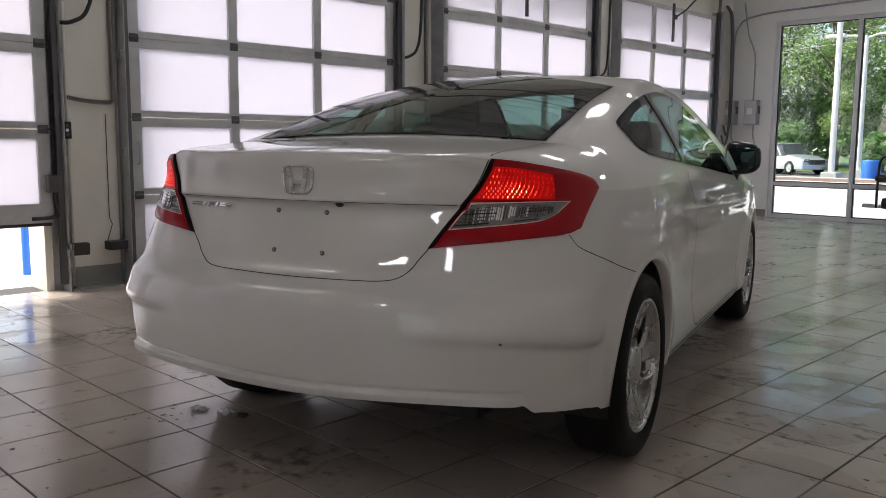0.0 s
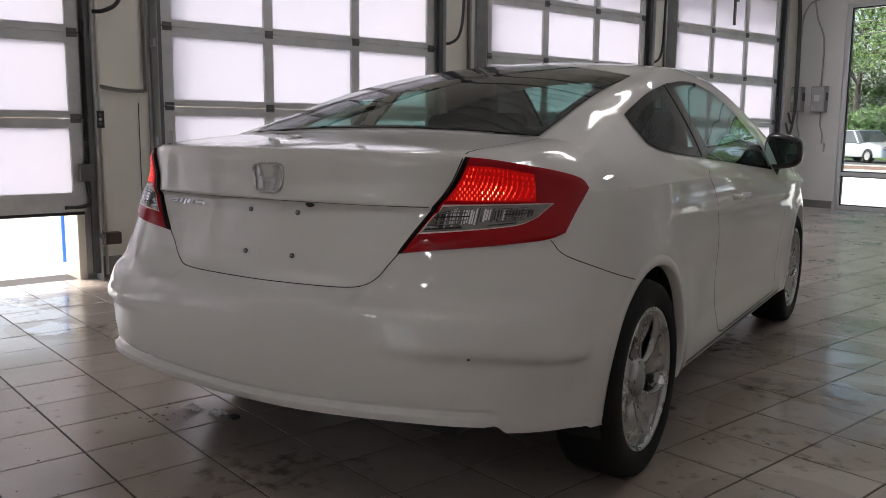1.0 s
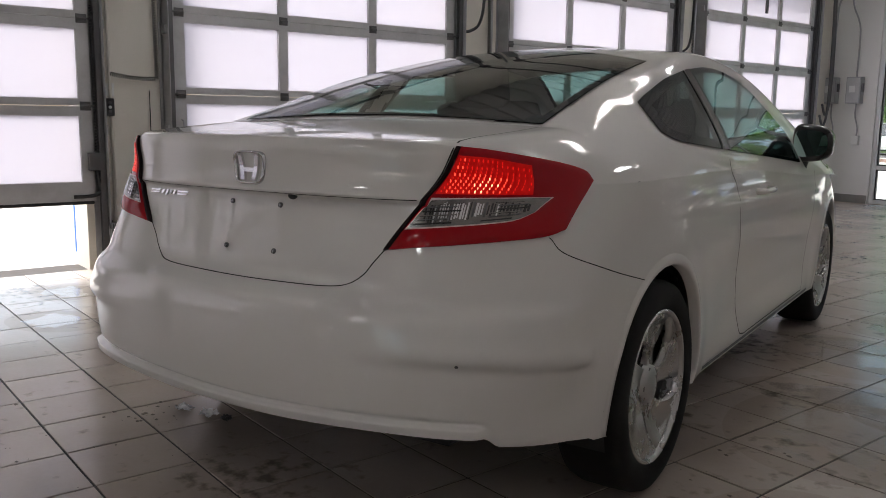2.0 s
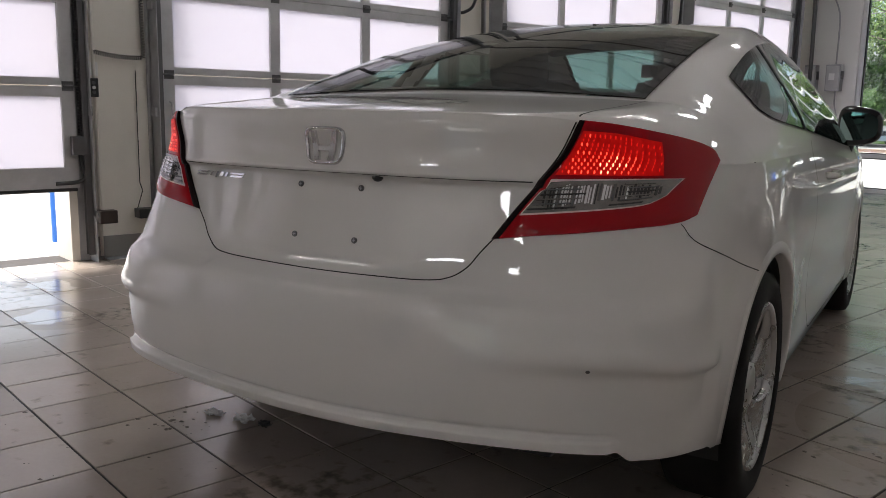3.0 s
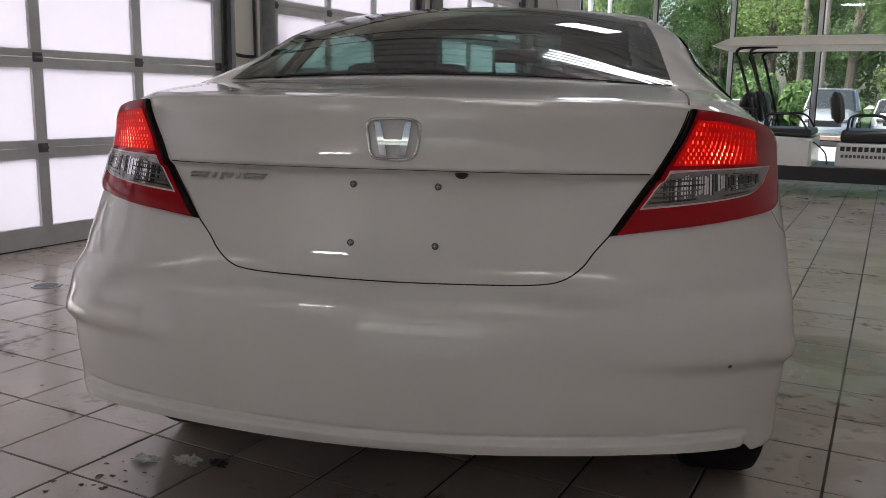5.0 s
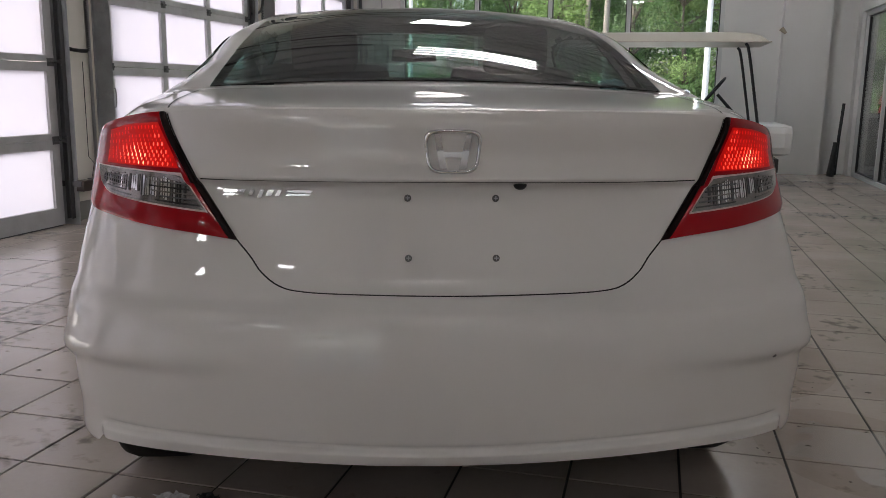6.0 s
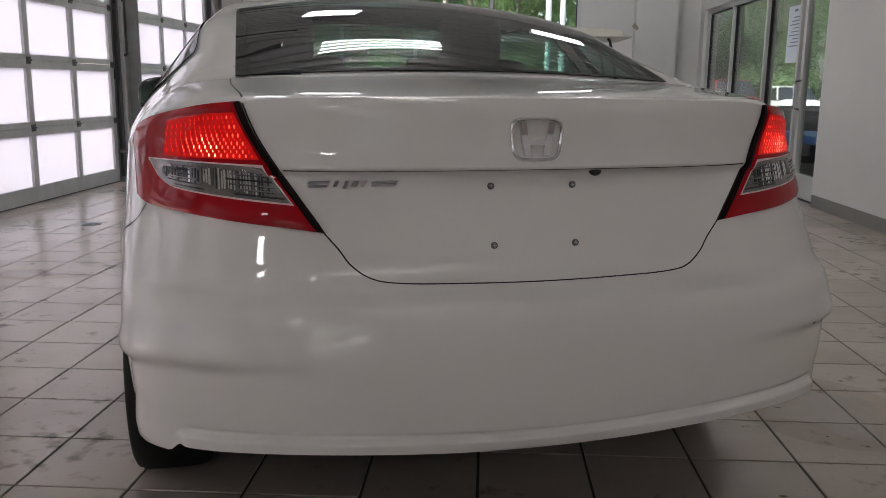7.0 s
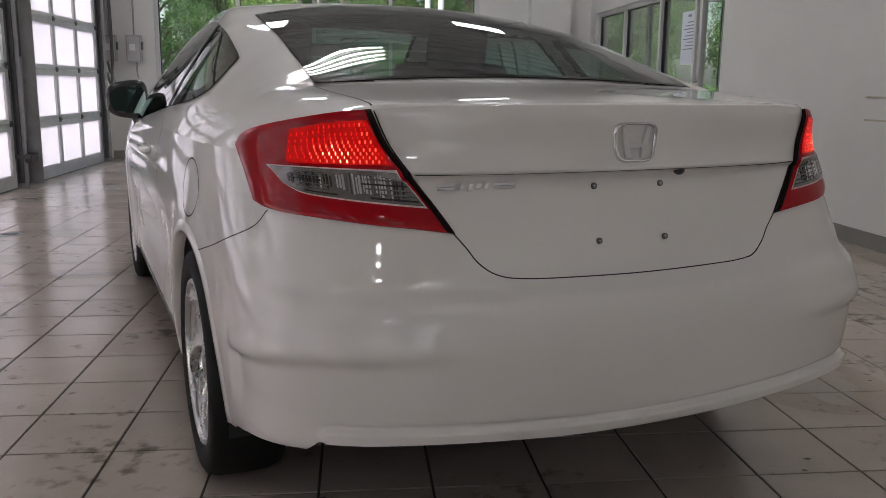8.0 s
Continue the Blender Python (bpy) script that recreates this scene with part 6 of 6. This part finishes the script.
def vehicle(m, length, height, width, paint, bonnet, boot, label, cat="car", hood_h=0.95):
    """A parked vehicle: rounded lower body, cabin with glass, wheels, lamps. Local y ahead."""
    v = empty("parked_" + cat, m, label, cat, "parked vehicles")
    L, W = length / 2, width / 2
    top = curve((-L, 0.55), (-L + 0.06, hood_h * 0.92), (-L + boot, hood_h), (-L + boot + 0.001, hood_h), (L - bonnet, hood_h), (L - 0.15, hood_h * 0.78), (L, 0.5))
    cols = np.linspace(-L, L, 41)
    verts, faces = [], []
    secs = 12
    for y in cols:
        e = (abs(y) / L) ** 6
        w = W * (1 - 0.16 * e)
        t, b = top(y), 0.26
        for k in range(secs + 1):
            a = math.pi * k / secs
            c, s = math.cos(a), math.sin(a)
            verts.append((w * math.copysign(abs(c) ** 0.35, c), y, b + (t - b) * abs(s) ** 0.5))
    for i in range(len(cols) - 1):
        for k in range(secs):
            f = (i * (secs + 1) + k, i * (secs + 1) + k + 1, (i + 1) * (secs + 1) + k + 1, (i + 1) * (secs + 1) + k)
            faces.append(f)
    faces.append(tuple(range(secs + 1)))
    faces.append(tuple((len(cols) - 1) * (secs + 1) + k for k in range(secs + 1)))
    mesh("body", verts, faces, paint, v)
    y0, y1 = -L + boot * 0.55, L - bonnet
    cab = boxes((-W * 0.90, W * 0.90, y0, y1, hood_h - 0.12, height - 0.05))
    for q in cab.verts:
        if q.co.z > height - 0.2:
            q.co.x *= 0.80
            q.co.y = q.co.y + (0.28 if q.co.y < (y0 + y1) / 2 else -0.62)
    bmesh.ops.bevel(cab, geom=list(cab.edges), offset=0.06, segments=2, affect="EDGES")
    part("cabin_glass", cab, DARK_WINDOW, v, "dark windows", smooth=False)
    part("roof", boxes((-W * 0.70, W * 0.70, y0 + 0.32, y1 - 0.68, height - 0.075, height - 0.01), bevel=0.03), paint, v)
    for s in (-1, 1):
        for y in (y0 + 0.15, (y0 + y1) / 2 - 0.2, y1 - 0.3):
            bm = bmesh.new()
            lean = 0.28 if y < y0 + 0.5 else (-0.55 if y > y1 - 0.5 else 0)
            pipe(bm, [(s * W * 0.905, y, hood_h - 0.08), (s * W * 0.745, y + lean, height - 0.07)], 0.035)
            part("pillar", bm, paint, v)
        for y in (-L + 0.75, L - 0.82):
            t = part("wheel", lathe([(-0.1, 0.2), (-0.1, 0.29), (-0.06, 0.325), (0.06, 0.325), (0.1, 0.29), (0.1, 0.2)], 28), RUBBER, v, "black tyre", smooth=True)
            t.matrix_basis = pose(s * (W - 0.09), y, 0.325, 0, 0, 0 if s > 0 else 180)
            part("rim", lathe([(0.085, 0.2), (0.09, 0.17), (0.06, 0.12), (0.07, 0.0001)], 20), ALLOY, t, smooth=True)
        part("head_lamp", boxes((s * W * 0.62 - 0.13, s * W * 0.62 + 0.13, L - 0.12, L - 0.02, 0.62, 0.74), bevel=0.03), CLEAR_LENS, v)
        part("tail_lamp", boxes((s * W * 0.66 - 0.1, s * W * 0.66 + 0.1, -L + 0.0, -L + 0.1, 0.72, 0.9), bevel=0.03), RED_LENS, v)
    part("grille", boxes((-W * 0.5, W * 0.5, L - 0.06, L + 0.005, 0.48, 0.70), bevel=0.02), BLACK_PLASTIC, v)
    return v


vehicle(pose(-17.3, 41.0, -0.3, 0, 0, -118), 4.3, 1.48, 1.78, SILVER_PAINT, 1.2, 0.3, "silver hatchback parked beyond the mulch bed")
vehicle(pose(-11.2, 40.0, -0.3, 0, 0, -150), 4.6, 1.45, 1.8, SILVER_PAINT, 1.3, 0.8, "pale silver saloon parked beyond the mulch bed")
vehicle(pose(-6.9, 38.5, -0.3, 0, 0, 172), 4.5, 1.42, 1.78, POLE_WHITE, 1.2, 0.7, "white car parked beside the light pole")
vehicle(pose(-3.2, 35.6, -0.3, 0, 0, 180), 4.9, 1.85, 1.95, SILVER_PAINT, 1.2, 0.2, "pale silver utility vehicle facing the building", hood_h=1.12)
vehicle(pose(-1.0, 38.6, -0.3, 0, 0, 180), 4.6, 1.5, 1.8, POLE_WHITE, 1.3, 0.7, "white saloon facing the building")
vehicle(pose(8.4, 38.0, -0.3, 0, 0, 180), 4.7, 1.75, 1.9, RED_PAINT, 1.1, 0.3, "red utility vehicle outside the next room", hood_h=1.1)
vehicle(pose(11.2, 38.4, -0.3, 0, 0, 180), 4.6, 1.5, 1.8, POLE_WHITE, 1.3, 0.7, "white car outside the next room")


def light_pole(x, y, h, arms, label):
    p = empty("light_pole", pose(x, y, -0.3), label, "light pole", "light poles")
    bm = bmesh.new()
    rod(bm, (0, 0, 0), (0, 0, h), 0.10, 0.075, seg=14)
    part("shaft", bm, POLE_WHITE, p)
    part("base", boxes((-0.25, 0.25, -0.25, 0.25, 0, 0.5), bevel=0.03), CONCRETE, p)
    for s in arms:
        bm = bmesh.new()
        pipe(bm, bend((0, 0, h - 0.1), (s * 0.4, 0, h + 0.02), (s * 0.9, 0, h + 0.03)), 0.04)
        part("arm", bm, POLE_WHITE, p)
        part("head", boxes((min(s * 0.7, s * 1.4), max(s * 0.7, s * 1.4), -0.18, 0.18, h - 0.02, h + 0.12), bevel=0.04), POLE_WHITE, p)


light_pole(-10.55, 28.7, 9.7, (1, -1), "tall white car park light pole")
light_pole(-11.2, 33.0, 5.3, (1, -1), "white light pole with two arms")
light_pole(-0.2, 28.4, 9.0, (1, -1), "tall white car park light pole")
light_pole(0.35, 29.5, 9.0, (1,), "tall white car park light pole")
b = empty("barrel", pose(-9.4, 28.9, -0.3), "blue plastic barrel by the mulch bed", "barrel", "barrels")
part("drum", lathe([(0, 0.001), (0, 0.27), (0.3, 0.29), (0.6, 0.29), (0.88, 0.27), (0.9, 0.25), (0.9, 0.001)], 28, "Z"), BLUE, b)
copy_thing(b, pose(-0.93, 27.0, 0.03))
for i, (x, y, h) in enumerate(((-4.4, 41.0, 11.0), (-5.6, 44.0, 9.5))):
    u = empty("utility_pole", pose(x, y + 4.0, -0.28), "weathered wooden utility pole with crossarm", "utility pole", "utility poles")
    bm = bmesh.new()
    rod(bm, (0, 0, 0), (0.1, 0, h), 0.17, 0.12, seg=12)
    part("shaft", bm, WOOD_POLE, u)
    part("crossarm", boxes((-1.1, 1.3, -0.08, 0.05, h - 1.2, h - 1.05)), WOOD_POLE, u)
for k in range(4):
    z0 = 5.2 + 0.55 * k
    bm = bmesh.new()
    pipe(bm, bend((-60, 43.0 + 0.2 * k, z0 + 2.2), (-30, 42.5, z0 + 0.2), (-4.4, 41.0, z0 + 0.9), (20, 41.0, z0 + 0.1), (50, 41, z0 + 2)), 0.02, seg=5)
    tagged(part("power_line", bm, DARK_STEEL), "thin dark overhead line on the utility poles", "power line", "power lines")

# ---- trees ----
def leaf_cloud(seed, centres, count, size):
    """Many small bent leaf blades round the ends of the limbs."""
    g = np.random.default_rng(seed)
    unit = lambda v: v / np.linalg.norm(v, axis=1, keepdims=True)
    pick = g.integers(0, len(centres), count)
    c = np.array([tuple(q[0]) for q in centres])[pick]
    r = np.array([q[1] for q in centres])[pick]
    d = unit(g.normal(size=(count, 3)) * (1, 1, 0.8))
    p = c + d * (r * (0.35 + 0.65 * g.random(count) ** 0.5))[:, None]
    n = unit(d + g.normal(scale=0.7, size=(count, 3)))
    a = unit(np.cross(n, g.normal(size=(count, 3))))
    b = np.cross(n, a)
    s = (size * g.uniform(0.55, 1.3, count))[:, None]
    verts = np.stack([p - a * s, p - b * s * 0.5 + n * s * 0.15, p + a * s, p + b * s * 0.5 + n * s * 0.15], axis=1).reshape(-1, 3)
    k = np.arange(count)[:, None] * 4
    faces = np.concatenate([k, k + 1, k + 2, k, k + 2, k + 3], axis=1).reshape(-1, 3)
    return verts.tolist(), faces.tolist()


def tree(x, y, h, spread, seed, leaf, count, size, label):
    rnd = random.Random(seed)
    t = empty("tree", pose(x, y + 3.0, -0.3), label, "tree", "trees behind the car park")
    bm = bmesh.new()
    trunk_h = h * 0.55
    path, p = [], Vector((0, 0, 0))
    for i in range(6):
        path.append(p.copy())
        p = p + Vector((rnd.gauss(0, 0.14), rnd.gauss(0, 0.14), trunk_h / 5))
    for i, (a, b) in enumerate(zip(path, path[1:])):
        rod(bm, a, b, 0.02 * h * (1 - 0.14 * i), 0.02 * h * (1 - 0.14 * (i + 1)), seg=9)
    centres = []
    for i in range(20):
        z = h * rnd.uniform(0.16, 0.9)
        a = rnd.uniform(0, 6.28)
        base = path[min(5, int(z / trunk_h * 5))] if z < trunk_h else path[-1]
        r = spread * (0.55 + 0.45 * math.sin(math.pi * min(1, z / h))) * rnd.uniform(0.35, 1.0)
        end = Vector((r * math.cos(a), r * math.sin(a), z + 0.06 * h))
        start = Vector((base.x, base.y, min(base.z, z)))
        mid = start.lerp(end, 0.5) + Vector((0, 0, 0.04 * h))
        rod(bm, start, mid, 0.006 * h, 0.004 * h, seg=6)
        rod(bm, mid, end, 0.004 * h, 0.0015 * h, seg=6)
        centres.append((end, spread * rnd.uniform(0.28, 0.5)))
        if rnd.random() < 0.6:
            centres.append((mid + Vector((rnd.gauss(0, 0.3), rnd.gauss(0, 0.3), 0.2)), spread * rnd.uniform(0.2, 0.36)))
    centres.append((Vector((path[-1].x, path[-1].y, h * 0.93)), spread * 0.4))
    part("trunk", bm, BARK, t, "brown trunk and limbs")
    v, f = leaf_cloud(seed, centres, count, size)
    mesh("crown", v, f, leaf, t, "loose green crown with gaps", smooth=False)


rnd = random.Random(11)
spots = []
for i in range(26):
    x = -46 + 2.9 * i + rnd.uniform(-1, 1)
    y = 42 + rnd.uniform(0, 10)
    tree(x, y, rnd.uniform(10, 15), rnd.uniform(2.6, 3.8), 100 + i, LEAF_LIGHT if i % 3 == 1 else LEAF, 11000, 0.10, "leafy light green tree at the car park's edge" if i % 3 == 1 else "leafy dark green tree at the car park's edge")
# undergrowth and the woods behind as one mass of foliage
centres = []
for i in range(230):
    x = rnd.uniform(-60, 45)
    y = rnd.uniform(52, 64)
    centres.append((Vector((x, y, rnd.uniform(0.5, 15))), rnd.uniform(1.2, 2.6)))
for i in range(120):
    centres.append((Vector((rnd.uniform(-50, 40), rnd.uniform(45, 49), rnd.uniform(0.0, 1.6))), rnd.uniform(0.7, 1.3)))
v, f = leaf_cloud(77, centres, 230000, 0.23)
tagged(mesh("woods", v, f, LEAF, smooth=False), "dense green woods and undergrowth behind the trees", "woods", kind="stuff")

# ---- floor tiles, the nearest ones each by itself ----
PITCH, TX, TY = 0.3058, -3.06, 1.36


def tile_verts(h, j=0.0036):
    a, b = PITCH / 2 - j - 0.0012, PITCH / 2 - j
    return [(sx * s, sy * s, z) for s, z in ((a, h), (b, h - 0.0014), (b, -0.004)) for sx, sy in ((-1, -1), (1, -1), (1, 1), (-1, 1))]


TILE_FACES = [(0, 1, 2, 3)] + [(r * 4 + (k + 1) % 4, r * 4 + k, (r + 1) * 4 + k, (r + 1) * 4 + (k + 1) % 4) for r in (0, 1) for k in range(4)]
tile_mesh = bpy.data.meshes.new("tile")
tile_mesh.from_pydata(tile_verts(0.0), [], TILE_FACES)
tile_mesh.materials.append(TILE)
i0, i1 = math.ceil((WX - TX) / PITCH), math.floor((EX - TX) / PITCH)
j0, j1 = math.ceil((SY - TY) / PITCH), math.floor((NY + 0.1 - TY) / PITCH)
rest_v, rest_f = [], []
rnd = random.Random(4)
for i in range(i0 - 1, i1 + 1):
    for j in range(j0 - 1, j1 + 1):
        x, y = TX + PITCH * (i + 0.5), TY + PITCH * (j + 0.5)
        lift = rnd.uniform(-0.0006, 0.0006)
        if -5.0 < x < -0.2 and 0.9 < y < 6.2 and not (-2.6 < x < -1.5 and 2.3 < y < 5.0):
            ob = new("tile", tile_mesh)
            ob.parent = floor
            ob.location = (x, y, lift)
        else:
            k = len(rest_v)
            rest_v += [(x + a, y + b, c + lift) for a, b, c in tile_verts(0.0)]
            rest_f += [tuple(k + q for q in f) for f in TILE_FACES]
field = mesh("tile_field", rest_v, rest_f, TILE, floor, smooth=False)
tagged(field, kind="stuff")
